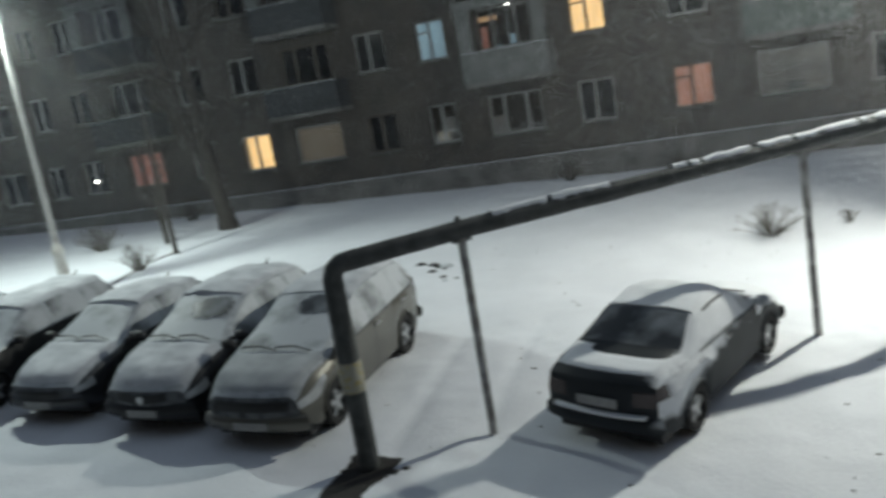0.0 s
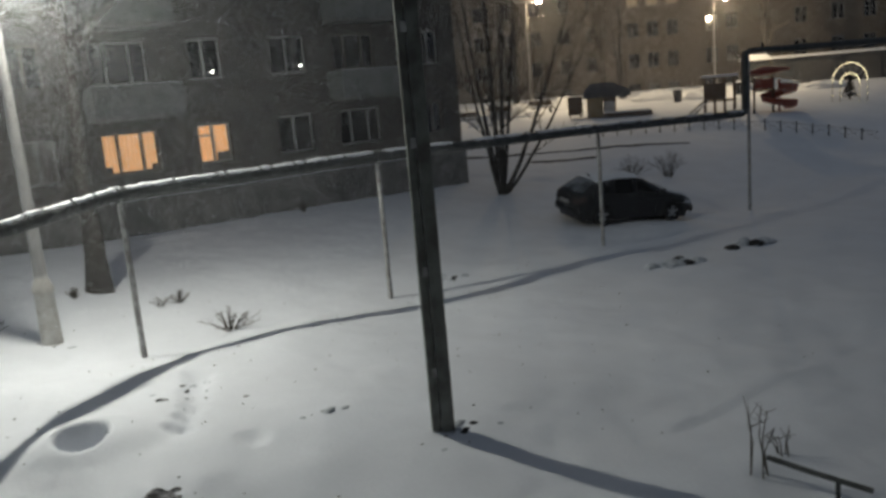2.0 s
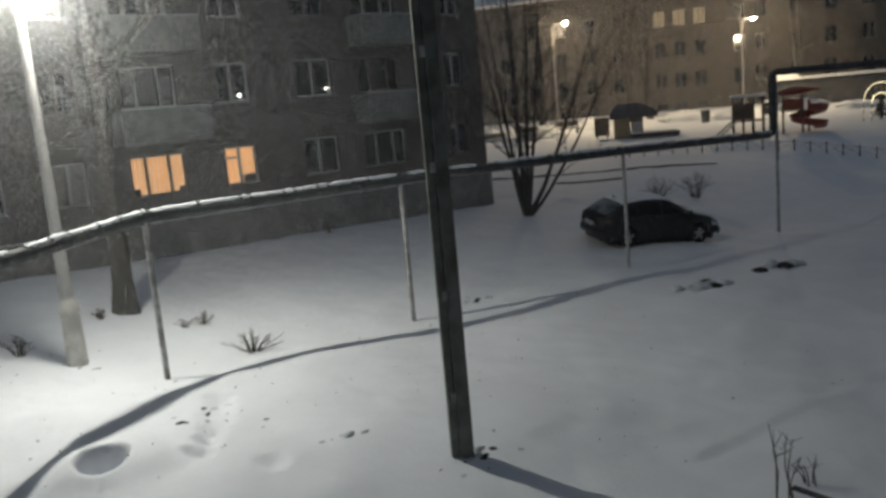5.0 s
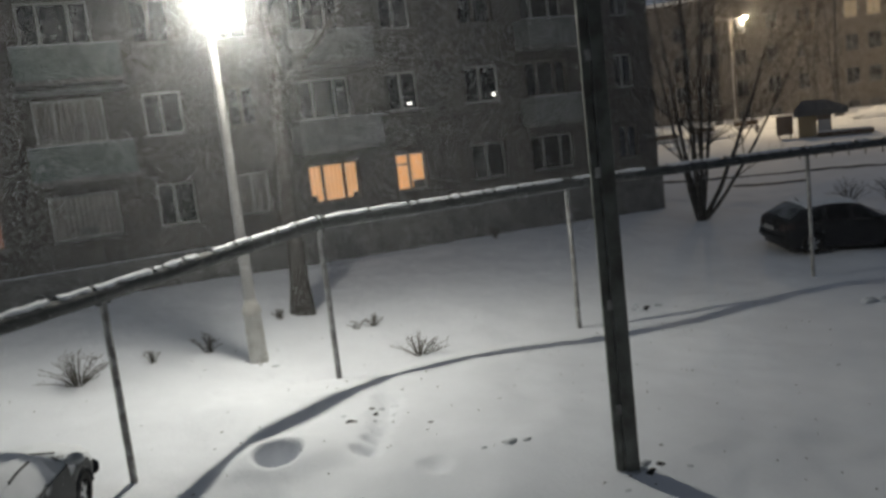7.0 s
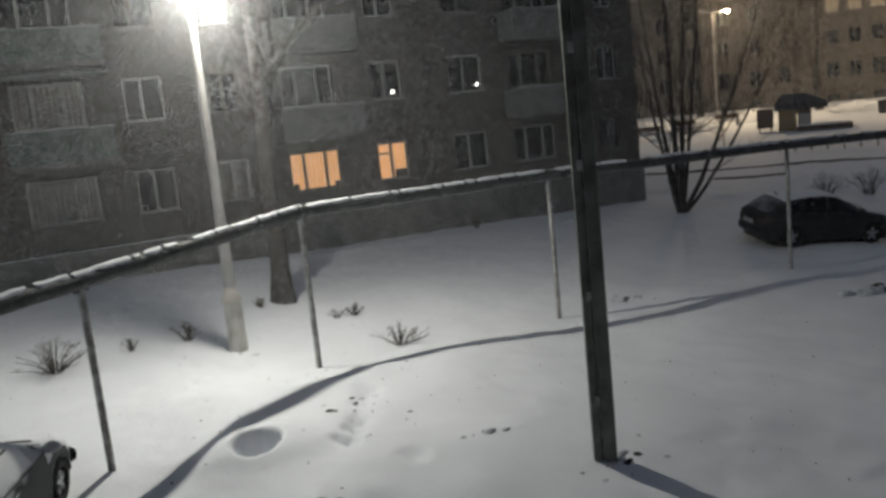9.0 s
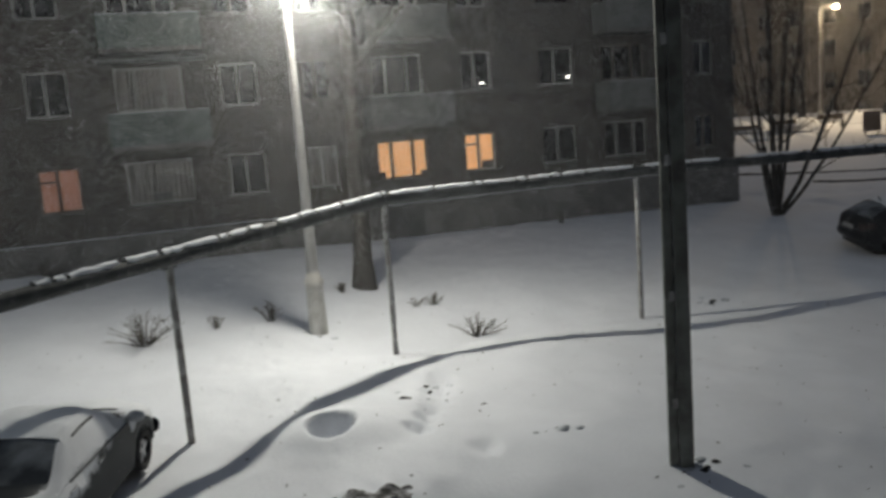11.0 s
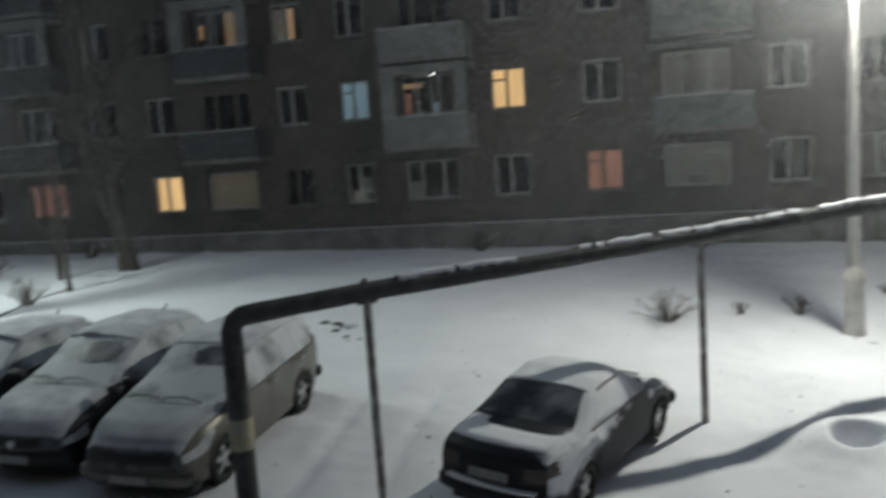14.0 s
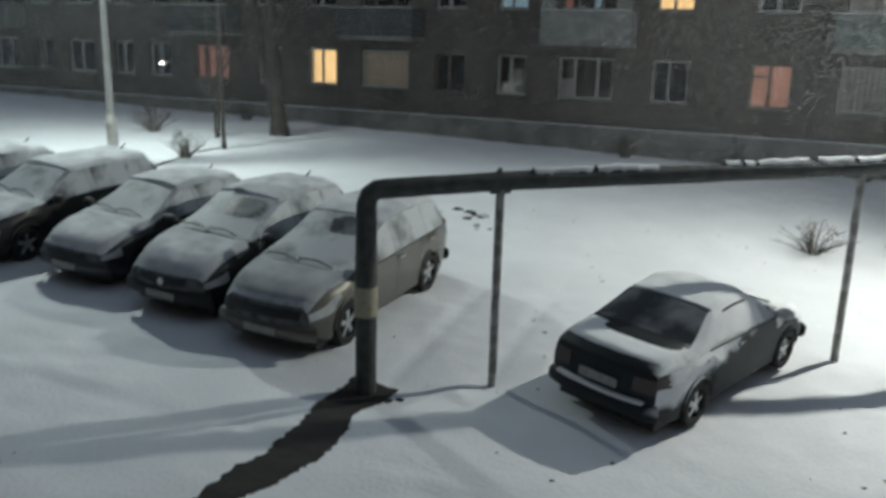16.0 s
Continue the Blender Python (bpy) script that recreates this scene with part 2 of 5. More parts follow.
class Shape:
    def __init__(self):
        self.v, self.f, self.smooth = [], [], False

    def box(self, x0, y0, z0, x1, y1, z1):
        n = len(self.v)
        self.v += [(x, y, z) for z in (z0, z1) for x, y in ((x0, y0), (x1, y0), (x1, y1), (x0, y1))]
        self.f += [(n + 3, n + 2, n + 1, n), (n + 4, n + 5, n + 6, n + 7)]
        self.f += [(n + i, n + (i + 1) % 4, n + 4 + (i + 1) % 4, n + 4 + i) for i in range(4)]
        return self

    def tube(self, points, radii, sides=8, lump=0.0, seed=0):
        """A round bar through points; radii: one or one a point."""
        rng = random.Random(seed)
        pts = [Vector(p) for p in points]
        if not hasattr(radii, "__len__"):
            radii = [radii] * len(pts)
        n, side = len(self.v), None
        for i, p in enumerate(pts):
            way = (pts[min(i + 1, len(pts) - 1)] - pts[max(i - 1, 0)]).normalized()
            if side is None:
                side = way.orthogonal().normalized()
            side = (side - way * side.dot(way)).normalized()
            up = way.cross(side)
            for k in range(sides):
                a = 2 * math.pi * k / sides
                r = radii[i] * (1 + rng.uniform(-lump, lump))
                self.v.append(tuple(p + side * (math.cos(a) * r) + up * (math.sin(a) * r)))
        for i in range(len(pts) - 1):
            for k in range(sides):
                a, b = n + i * sides + k, n + i * sides + (k + 1) % sides
                self.f.append((a, b, b + sides, a + sides))
        self.f.append(tuple(n + k for k in reversed(range(sides))))
        self.f.append(tuple(n + (len(pts) - 1) * sides + k for k in range(sides)))
        self.smooth = True
        return self

    def mesh(self, name):
        me = bpy.data.meshes.new(name)
        me.from_pydata(self.v, [], self.f)
        if self.smooth:
            me.shade_smooth()
            me.set_sharp_from_angle(angle=radians(50))
        me.update()
        return me


def part(name, shape, material, parent=None, label="", bevel=0.0):
    me = shape.mesh(name) if isinstance(shape, Shape) else shape
    if not me.materials:
        me.materials.append(material)
    ob = new(name, me)
    if parent is not None:
        ob.parent = parent
    if bevel:
        b = ob.modifiers.new("edge", "BEVEL")
        b.width, b.segments, b.limit_method = bevel, 2, "ANGLE"
    return tagged(ob, label)


def thing(name, place, label, category, group="", turn=0.0):
    ob = new(name)
    ob.matrix_world = pose(*place, 0, 0, turn)
    return tagged(ob, label, category, group)


# ---- the ground ----


def smooth(a, b, x):
    s = np.clip((np.asarray(x, float) - a) / (b - a), 0, 1)
    return s * s * (3 - 2 * s)


def level(x, y):
    """The lie of the land: it falls to +x and rises towards the long block."""
    x, y = np.asarray(x, float), np.asarray(y, float)
    slope = -0.0446 * np.clip(x, -40, 30) + 0.0433 * np.clip(y, -2, 28)
    foot = 1.25 - 0.02 * np.clip(x, -40, 24)
    s = smooth(17, 27.7, y)
    z = slope * (1 - s) + foot * s
    bank = smooth(1.2, 2.8, x + 0.25 * np.sin(y * 1.7)) * smooth(16.2, 14.2, y) * smooth(13.5, 7.0, x) * smooth(6.5, 10.5, y)
    far = np.hypot(x, y)
    return z + 0.26 * bank + np.clip(0.05 * (far - 38), 0, 2.0) * smooth(24, 34, x)


def lumps(x, y, size, seed):
    """Soft value noise on a grid of that size."""
    g = np.random.RandomState(seed).rand(256, 256)
    u, v = np.asarray(x, float) / size + 500, np.asarray(y, float) / size + 500
    i, j = np.floor(u).astype(int), np.floor(v).astype(int)
    a, b = u - i, v - j
    a, b = a * a * (3 - 2 * a), b * b * (3 - 2 * b)
    i, j = i % 255, j % 255
    return (g[i, j] * (1 - a) + g[i + 1, j] * a) * (1 - b) + (g[i, j + 1] * (1 - a) + g[i + 1, j + 1] * a) * b - 0.5


def ground_z(x, y):
    x, y = np.asarray(x, float), np.asarray(y, float)
    z = level(x, y) + 0.16 * lumps(x, y, 2.6, 3) * smooth(-6, 2, x) * smooth(40, 25, x) + 0.05 * lumps(x, y, 0.7, 4) + 0.022 * lumps(x, y, 0.25, 5)
    # a pit in the bank and a trodden heap near it
    z = z + 0.15 * np.exp(-(((x - 2.8) / 0.85) ** 2 + ((y - 11.9) / 0.75) ** 2) ** 2)
    z = z - 1.05 * np.exp(-(((x - 2.68 - 0.15 * (y - 11.82)) / (0.30 + 0.10 * np.clip(y - 11.6, -0.3, 0.5))) ** 2 + ((y - 11.82) / 0.38) ** 2) ** 4)
    z = z + 0.16 * np.exp(-(((x - 2.35) / 0.8) ** 2 + ((y - 9.45) / 0.5) ** 2)) * (1 + 1.6 * lumps(x, y, 0.22, 9))
    # footprints that cross the bank
    rng = random.Random(4)
    for k in range(14):
        fx, fy = 5.1 + 0.22 * (k % 2) - 0.10 * k + rng.uniform(-0.1, 0.1), 13.55 - 0.17 * k
        z = z - 0.10 * np.exp(-(((x - fx) / 0.12) ** 2 + ((y - fy) / 0.2) ** 2) ** 2)
    z = z - 0.07 * np.exp(-(((x - 4.5) / 0.2) ** 2 + ((y - 10.35) / 0.22) ** 2) ** 3)
    # wheel ruts beside the parked van and on the far lane
    for k in (-4.55, -3.4):
        z = z - 0.04 * np.exp(-((x - k - 0.25 * np.sin(y * 0.35)) / 0.12) ** 2) * smooth(8.4, 9.2, y) * smooth(15, 12.5, y)
    return z


def spaced(*spans):
    out = []
    for a, b, step in spans:
        out += list(np.arange(a, b, step))
    return np.array(out + [spans[-1][1]])


xs = spaced((-400, -60, 20), (-60, -20, 1.0), (-20, -10, 0.3), (-10, 1.4, 0.11), (1.4, 4.2, 0.05), (4.2, 14, 0.11), (14, 30, 0.25), (30, 80, 0.8), (80, 400, 20))
ys = spaced((-6, 4, 0.5), (4, 11, 0.11), (11, 13.2, 0.05), (13.2, 18, 0.11), (18, 30, 0.25), (30, 90, 0.8), (90, 400, 20))
gx, gy = np.meshgrid(xs, ys)
gz = ground_z(gx, gy)
me = bpy.data.meshes.new("ground")
nx, ny = len(xs), len(ys)
quads = [(j * nx + i, j * nx + i + 1, (j + 1) * nx + i + 1, (j + 1) * nx + i) for j in range(ny - 1) for i in range(nx - 1)]
me.from_pydata(np.stack([gx.ravel(), gy.ravel(), gz.ravel()], 1).tolist(), [], quads)
me.shade_smooth()
ground = part("ground", me, SNOW)
tagged(ground, "courtyard ground under fresh white trodden snow", "ground", kind="structure")


def gz_at(x, y):
    return float(ground_z(x, y))


def patch(name, points, width, material, label, category, lift=0.006, seed=1):
    """A ragged strip that lies on the ground along points."""
    rng = random.Random(seed)
    pts = [Vector((p[0], p[1], 0)) for p in points]
    line = []
    for a, b in zip(pts, pts[1:]):
        n = max(2, int((b - a).length / 0.05))
        line += [a.lerp(b, k / n) for k in range(n)]
    line.append(pts[-1])
    s, cols = Shape(), 9
    for i, p in enumerate(line):
        way = (line[min(i + 1, len(line) - 1)] - line[max(i - 1, 0)]).normalized()
        side = Vector((way.y, -way.x, 0))
        f = i / (len(line) - 1)
        w = width(f) if callable(width) else width
        l = w * (0.5 + 0.45 * float(lumps(p.x + 3, p.y * 1.0, 0.5, seed)) + rng.uniform(-0.05, 0.05))
        r = w * (0.5 + 0.45 * float(lumps(p.x - 9, p.y * 1.0, 0.4, seed + 1)) + rng.uniform(-0.05, 0.05))
        for k in range(cols):
            q = p + side * (-l + (l + r) * k / (cols - 1))
            s.v.append((q.x, q.y, gz_at(q.x, q.y) + (lift + 0.012 * rng.random() if 0 < k < cols - 1 else -0.01)))
    for i in range(len(line) - 1):
        for k in range(cols - 1):
            a = i * cols + k
            s.f.append((a, a + 1, a + cols + 1, a + cols))
    s.smooth = True
    ob = part(name, s, material)
    return tagged(ob, label, category, kind="structure")


patch("bare_ground", [(-4.62, 8.85), (-4.66, 8.4), (-4.72, 7.4), (-4.80, 6.2), (-5.0, 4.4), (-5.2, 3.0)], lambda f: 0.75 - 0.25 * f, SOIL, "strip of bare dark soil thawed through the snow", "bare ground", seed=3)

patch("bare_ground", [(1.65, 9.35), (2.0, 9.42), (2.6, 9.40), (3.05, 9.5)], lambda f: 0.10 + 0.42 * math.sin(math.pi * (0.08 + 0.84 * f)), TRODDEN, "dark trodden soil patch showing through snow", "bare ground", 0.03, seed=8)

# ---- the long block of flats opposite ----
FACE = 27.7
STOREY, SILL, HEAD = 2.85, 3.08, 4.42
# centre and width of each column of windows; True: a balcony column
COLUMNS = [(-45.6, 1.2, False), (-42.4, 1.9, True), (-39.6, 1.2, False), (-37.1, 1.2, False), (-34.4, 1.9, True), (-31.9, 1.2, False), (-29.6, 1.5, False), (-27.2, 1.0, False),
           (-25.2, 1.1, False), (-22.6, 1.75, True), (-19.75, 1.15, False), (-17.35, 1.2, False), (-14.7, 1.95, True), (-12.1, 1.15, False), (-9.8, 1.05, False), (-7.2, 1.85, True),
           (-4.45, 1.15, False), (-1.43, 1.2, False), (1.46, 2.0, True), (4.18, 1.2, False), (6.67, 1.0, False), (9.47, 1.85, True), (12.4, 1.2, False), (15.62, 1.45, False),
           (18.5, 1.9, True), (22.2, 0.95, False)]
X0, X1, DEPTH = -49.0, 23.6, 12.0
TOP = SILL + 3 * STOREY + 2.35

house = thing("apartment_building", (0, FACE, 0), "long dark grey brick block of flats with balconies at night", "building")
wall = Shape()


def zspan(row):
    return SILL + row * STOREY, HEAD + row * STOREY


low = -1.0
for row in range(4):
    z0, z1 = zspan(row)
    wall.box(X0, 0, low, X1, 0.45, z0)
    edge = X0
    for c, w, balcony in COLUMNS:
        wall.box(edge, 0, z0, c - w / 2, 0.45, z1)
        edge = c + w / 2
    wall.box(edge, 0, z0, X1, 0.45, z1)
    low = z1
wall.box(X0, 0, low, X1, 0.45, TOP)
wall.box(X0, 0.45, -1, X0 + 0.4, DEPTH, TOP)
wall.box(X1 - 0.4, 0.45, -1, X1, DEPTH, TOP)
wall.box(X0, DEPTH - 0.4, -1, X1, DEPTH, TOP)
wall_ob = part("wall", wall, BRICK, house)
roof = Shape().box(X0 - 0.5, -0.55, TOP, X1 + 0.5, DEPTH + 0.5, TOP + 0.22)
part("roof", roof, ROOF, house, "flat roof with overhanging eaves")
plinth = Shape().box(X0 - 0.1, -0.12, -1.2, X1 + 0.1, 0.0, 2.2)
plinth.box(X1, 0, -1.2, X1 + 0.1, DEPTH, 2.2)
part("plinth", plinth, PLINTH, house, "rendered pale plinth")
ledge = Shape().box(X0, -0.13, 2.2, X1, 0.0, 2.222)
part("snow_ledge", ledge, THIN_SNOW, house, "snow on the plinth's ledge")


def window(c, w, row, sashes=2, frame=WHITE_FRAME, fill=None, transom=False, clear=GLASS, glimpses=()):
    """A window in the front wall: frame with mullions, panes, sill and what shows behind the glass."""
    z0, z1 = zspan(row)
    s, t, y0, y1 = Shape(), 0.07, 0.12, 0.19
    x0, x1 = c - w / 2, c + w / 2
    for y in (y0, y1):
        s.v += [(x0, y, z0), (x1, y, z0), (x1, y, z1), (x0, y, z1), (x0 + t, y, z0 + t), (x1 - t, y, z0 + t), (x1 - t, y, z1 - t), (x0 + t, y, z1 - t)]
    for k in range(4):
        q = (k + 1) % 4
        s.f += [(k, q, 4 + q, 4 + k), (8 + q, 8 + k, 12 + k, 12 + q), (4 + k, 4 + q, 12 + q, 12 + k), (q, k, 8 + k, 8 + q)]
    win = part("window", s, frame, house)
    cuts = {1: [], 2: [0.46], 3: [0.29, 0.71]}[sashes]
    edges = [x0 + t] + [x0 + w * k for k in cuts] + [x1 - t]
    for k in cuts:
        part("mullion", Shape().box(x0 + w * k - 0.045, y0 - 0.01, z0 + t - 0.002, x0 + w * k + 0.045, y1 - 0.003, z1 - t + 0.002), frame, win)
    if transom:
        part("transom", Shape().box(x0 + t - 0.002, y0 + 0.003, z1 - 0.42, edges[1] - 0.044, y1 - 0.003, z1 - 0.36), frame, win)
    for k in range(len(edges) - 1):
        a = edges[k] + (0.045 if k else 0)
        b = edges[k + 1] - (0.045 if k < len(edges) - 2 else 0)
        pane = part("pane", Shape().box(a, 0.15, z0 + t, b, 0.156, z1 - t), clear if fill is None and not glimpses else PANE, win)
        pane.visible_shadow = False
    if fill is not None:
        n, cur = 40, Shape()
        for k in range(n + 1):
            x = x0 + 0.02 + (w - 0.04) * k / n
            y = 0.30 + 0.03 * math.sin(k * 1.9 + c) + 0.012 * math.sin(k * 4.1)
            cur.v += [(x, y, z0 - 0.02), (x, y, z1 + 0.02)]
        cur.f = [(2 * k, 2 * k + 2, 2 * k + 3, 2 * k + 1) for k in range(n)]
        cur.smooth = True
        part("curtain", cur, fill, win)
    for a, za, b, zb, what in glimpses:
        s, n = Shape(), 6
        for k in range(n + 1):
            s.v += [(a + (b - a) * k / n, 0.24 + 0.012 * math.sin(k * 2.1), z) for z in (za, zb)]
        s.f = [(2 * k, 2 * k + 2, 2 * k + 3, 2 * k + 1) for k in range(n)]
        s.smooth = True
        part("curtain", s, what, win)
    sill = Shape().box(x0 - 0.05, -0.09, z0 - 0.035, x1 + 0.05, 0.12, z0 - 0.005)
    part("sill", sill, PANEL, win)
    return win


PANE = bpy.data.materials.new("clear_pane")
PANE.use_nodes = True
_t = PANE.node_tree
_g, _c, _m = _t.nodes.new("ShaderNodeBsdfGlossy"), _t.nodes.new("ShaderNodeBsdfTransparent"), _t.nodes.new("ShaderNodeMixShader")
_g.inputs["Roughness"].default_value = 0.05
_m.inputs["Fac"].default_value = 0.06
_t.links.new(_c.outputs[0], _m.inputs[1])
_t.links.new(_g.outputs[0], _m.inputs[2])
_t.links.new(_m.outputs[0], _t.nodes["Material Output"].inputs["Surface"])


def balcony(c, row, glazed=False, panel=PANEL, canopy=False, half=1.45):
    """A slab with a parapet, some closed in with glass above it."""
    floor = SILL + row * STOREY - 1.15
    x0, x1, y0 = c - half, c + half, -1.05
    s = Shape().box(x0, y0, floor, x1, 0, floor + 0.14)
    b = part("balcony", s, PLINTH, house)
    front = Shape().box(x0, y0, floor + 0.14, x1, y0 + 0.05, floor + 1.1)
    front.box(x0, y0 + 0.05, floor + 0.14, x0 + 0.05, 0, floor + 1.1).box(x1 - 0.05, y0 + 0.05, floor + 0.14, x1, 0, floor + 1.1)
    part("parapet", front, panel, b)
    part("snow_on_rail", Shape().box(x0, y0 - 0.01, floor + 1.1, x1, y0 + 0.06, floor + 1.12), THIN_SNOW, b)
    if glazed:
        f = Shape()
        for x in (x0, x0 + 0.42, c + 0.25, x1 - 0.42, x1 - 0.06):
            f.box(x, y0, floor + 1.12, x + 0.06, y0 + 0.06, floor + 2.62)
        f.box(x0 - 0.05, y0 - 0.06, floor + 2.62, x1 + 0.05, 0, floor + 2.74)
        f.box(x0, y0, floor + 2.45, x1, y0 + 0.06, floor + 2.62)
        for x in (x0, x1 - 0.42):
            f.box(x, y0 + 0.01, floor + 1.12, x + 0.42, y0 + 0.05, floor + 2.45)
        part("glazing_frame", f, PANEL, b)
        pane = part("pane", Shape().box(x0 + 0.42, y0 + 0.02, floor + 1.12, x1 - 0.42, y0 + 0.026, floor + 2.45), PANE, b)
        pane.visible_shadow = False
    if canopy:
        part("canopy", Shape().box(x0 - 0.1, y0 - 0.12, floor + 2.62, x1 + 0.1, 0, floor + 2.70), PANEL, b, "snow-dusted sheet canopy")
    return b


# what shows in single windows: (column, storey) -> filling, sashes, frame
LIT = {(11, 0): LIT_YELLOW, (9, 0): LIT_ROSE, (12, 0): LIT_DIM, (16, 1): LIT_YELLOW, (14, 1): LIT_BLUE, (17, 0): LIT_PINK, (21, 0): LIT_WARM, (22, 0): LIT_WARM,
       (18, 0): CURTAIN, (18, 1): CURTAIN, (20, 0): CURTAIN}
# curtains drawn half aside, lit ceilings and things on the sills: left, foot, right, top
GLIMPSES = {(12, 2): [(-14.5, 8.8, -14.06, 10.1, LIT_AMBER), (-15.55, 9.2, -15.38, 9.7, LIT_AMBER)],
            (13, 2): [(-12.62, 8.85, -12.25, 9.95, LIT_DIM), (-12.1, 8.9, -11.88, 9.95, LIT_AMBER), (-12.55, 8.9, -12.35, 9.05, LIT_BLUE)],
            (15, 1): [(-8.1, 6.86, -7.45, 7.02, LIT_AMBER), (-8.05, 5.95, -7.82, 6.7, LIT_ROSE), (-7.62, 5.94, -7.42, 6.06, LIT_BLUE), (-7.06, 5.98, -6.9, 6.32, LIT_BLUE)],
            (14, 0): [(-10.15, 3.1, -9.7, 3.5, LIT_DIM), (-9.95, 3.4, -9.45, 3.95, CURTAIN)],
            (15, 0): [(-8.05, 3.12, -7.6, 3.72, CURTAIN)],
            (10, 0): [(-19.98, 3.12, -19.62, 4.38, LIT_DIM)],
            (21, 0): [(8.6, 3.1, 8.85, 3.35, DARK_PANEL), (10.15, 3.1, 10.35, 3.3, DARK_PANEL)],
            (22, 0): [(12.5, 3.1, 12.95, 3.42, PANEL)],
            (18, 0): [(1.2, 3.1, 1.75, 3.4, PANEL)]}
for n, (c, w, wide) in enumerate(COLUMNS):
    for row in range(4):
        fill = LIT.get((n, row))
        window(c, w, row, 1 if (n, row) in ((18, 0), (12, 0)) else 3 if wide else 2, WOOD_FRAME if (n + row) % 4 == 1 else WHITE_FRAME, fill, transom=(n, row) in ((17, 0), (14, 1), (16, 1), (22, 0)), glimpses=GLIMPSES.get((n, row), ()))
        if wide and row:
            balcony(c + 0.15, row, (n, row) in ((15, 1), (12, 2), (9, 2)), {12: DARK_PANEL, 9: DARK_PANEL, 15: PANEL}.get(n, PANEL_GREEN if n == 18 else PANEL), canopy=(n, row) == (18, 1))

# reading lamps and sparks of light on window ledges
for x, z, r in ((12.62, 6.12, 0.045), (16.1, 6.15, 0.045), (-25.2, 3.55, 0.05), (-6.95, 7.25, 0.05)):
    lampie = thing("window_lamp", (x, FACE + 0.03, z), "small bright lamp shining on a window ledge", "lamp", "window lamps")
    s = Shape().tube([(0, 0, -0.05), (0, 0, 0.0)], 0.012, 6)
    part("stem", s, TRIM, lampie)
    part("bulb", Shape().tube([(-r, 0, 0.01), (-r * 0.5, 0, 0.03), (r * 0.5, 0, 0.045), (r, 0, 0.05)], [r * 0.4, r * 0.7, r * 0.7, r * 0.3], 8), LIT_SPOT, lampie)

# the block that the camera looks out of, behind it
own = thing("own_building", (0, -0.9, 0), "plain brick wall of the near block of flats", "building")
part("wall", Shape().box(-40, -0.4, -2, 40, 0, 14), BRICK, own)

# ---- gas pipe on posts ----
A, B, C, D, E, F, G = (-4.68, 8.56), (-3.38, 9.62), (0.74, 12.94), (5.02, 15.93), (11.12, 16.22), (19.27, 16.46), (28.2, 17.05)
pipe_line = [(*A, 0.3), (*A, 1.2), (*A, 2.2), (*A, 3.02)]
pipe_line += [(A[0] + 0.03, A[1] + 0.025, 3.13), (A[0] + 0.10, A[1] + 0.08, 3.19)]
runs = [((A[0] + 0.2, A[1] + 0.16, 3.20), (*B, 3.26)), ((*B, 3.26), (*C, 3.37)), ((*C, 3.37), (*D, 3.59)), ((*D, 3.59), (*E, 3.56)), ((*E, 3.56), (*F, 3.39)), ((*F, 3.39), (G[0] - 0.25, G[1] - 0.02, 3.08))]
for a, b in runs:
    n = max(3, int((Vector(b) - Vector(a)).length / 0.4))
    pipe_line += [tuple(Vector(a).lerp(Vector(b), k / n)) for k in range(n)]
pipe_line += [(G[0] - 0.25, G[1], 3.08), (G[0] - 0.08, G[1], 3.13), (G[0], G[1], 3.3), (G[0], G[1], 4.0), (G[0], G[1], 5.05), (G[0] + 0.06, G[1], 5.22), (G[0] + 0.25, G[1] - 0.06, 5.29)]
pipe_line += [(G[0] + 0.25 + k, G[1] - 0.06 - 0.27 * k, 5.29) for k in range(1, 26)]
gas = thing("gas_pipe", (0, 0, 0), "dark wrapped overhead gas pipe on thin steel posts, snow on top", "pipe")
radii = [0.135 if p[2] < 3.0 and p[0] < -4 else 0.122 for p in pipe_line]
part("pipe", Shape().tube(pipe_line, radii, 14, 0.05, 2), PIPE, gas)
band = Shape().tube([(*A, 1.62), (*A, 1.65), (*A, 1.98), (*A, 2.0)], [0.139, 0.146, 0.146, 0.139], 14, 0.02)
part("band", band, PIPE_BAND, gas, "pale worn wrapping with a yellow mark")
for (x, y), z in ((B, 3.26), (C, 3.37), (D, 3.59), (E, 3.56), (F, 3.39), (G, 3.3)):
    if (x, y) == G:
        x, y, z = x + 0.16, y - 0.05, 5.22
    g = gz_at(x, y) - 0.1
    p = part("post", Shape().tube([(x, y, g), (x, y, g + 1), (x, y, z - 0.1)], 0.056, 10), POST, gas)
    part("saddle", Shape().tube([(x - 0.10, y - 0.08, z - 0.13), (x, y, z - 0.125), (x + 0.10, y + 0.08, z - 0.13)], 0.032, 6), PIPE, p)
    part("clamp", Shape().tube([(x - 0.02, y - 0.02, z + 0.08), (x - 0.01, y, z + 0.15), (x - 0.01, y, z + 0.17)], [0.05, 0.035, 0.02], 6), PIPE, p)


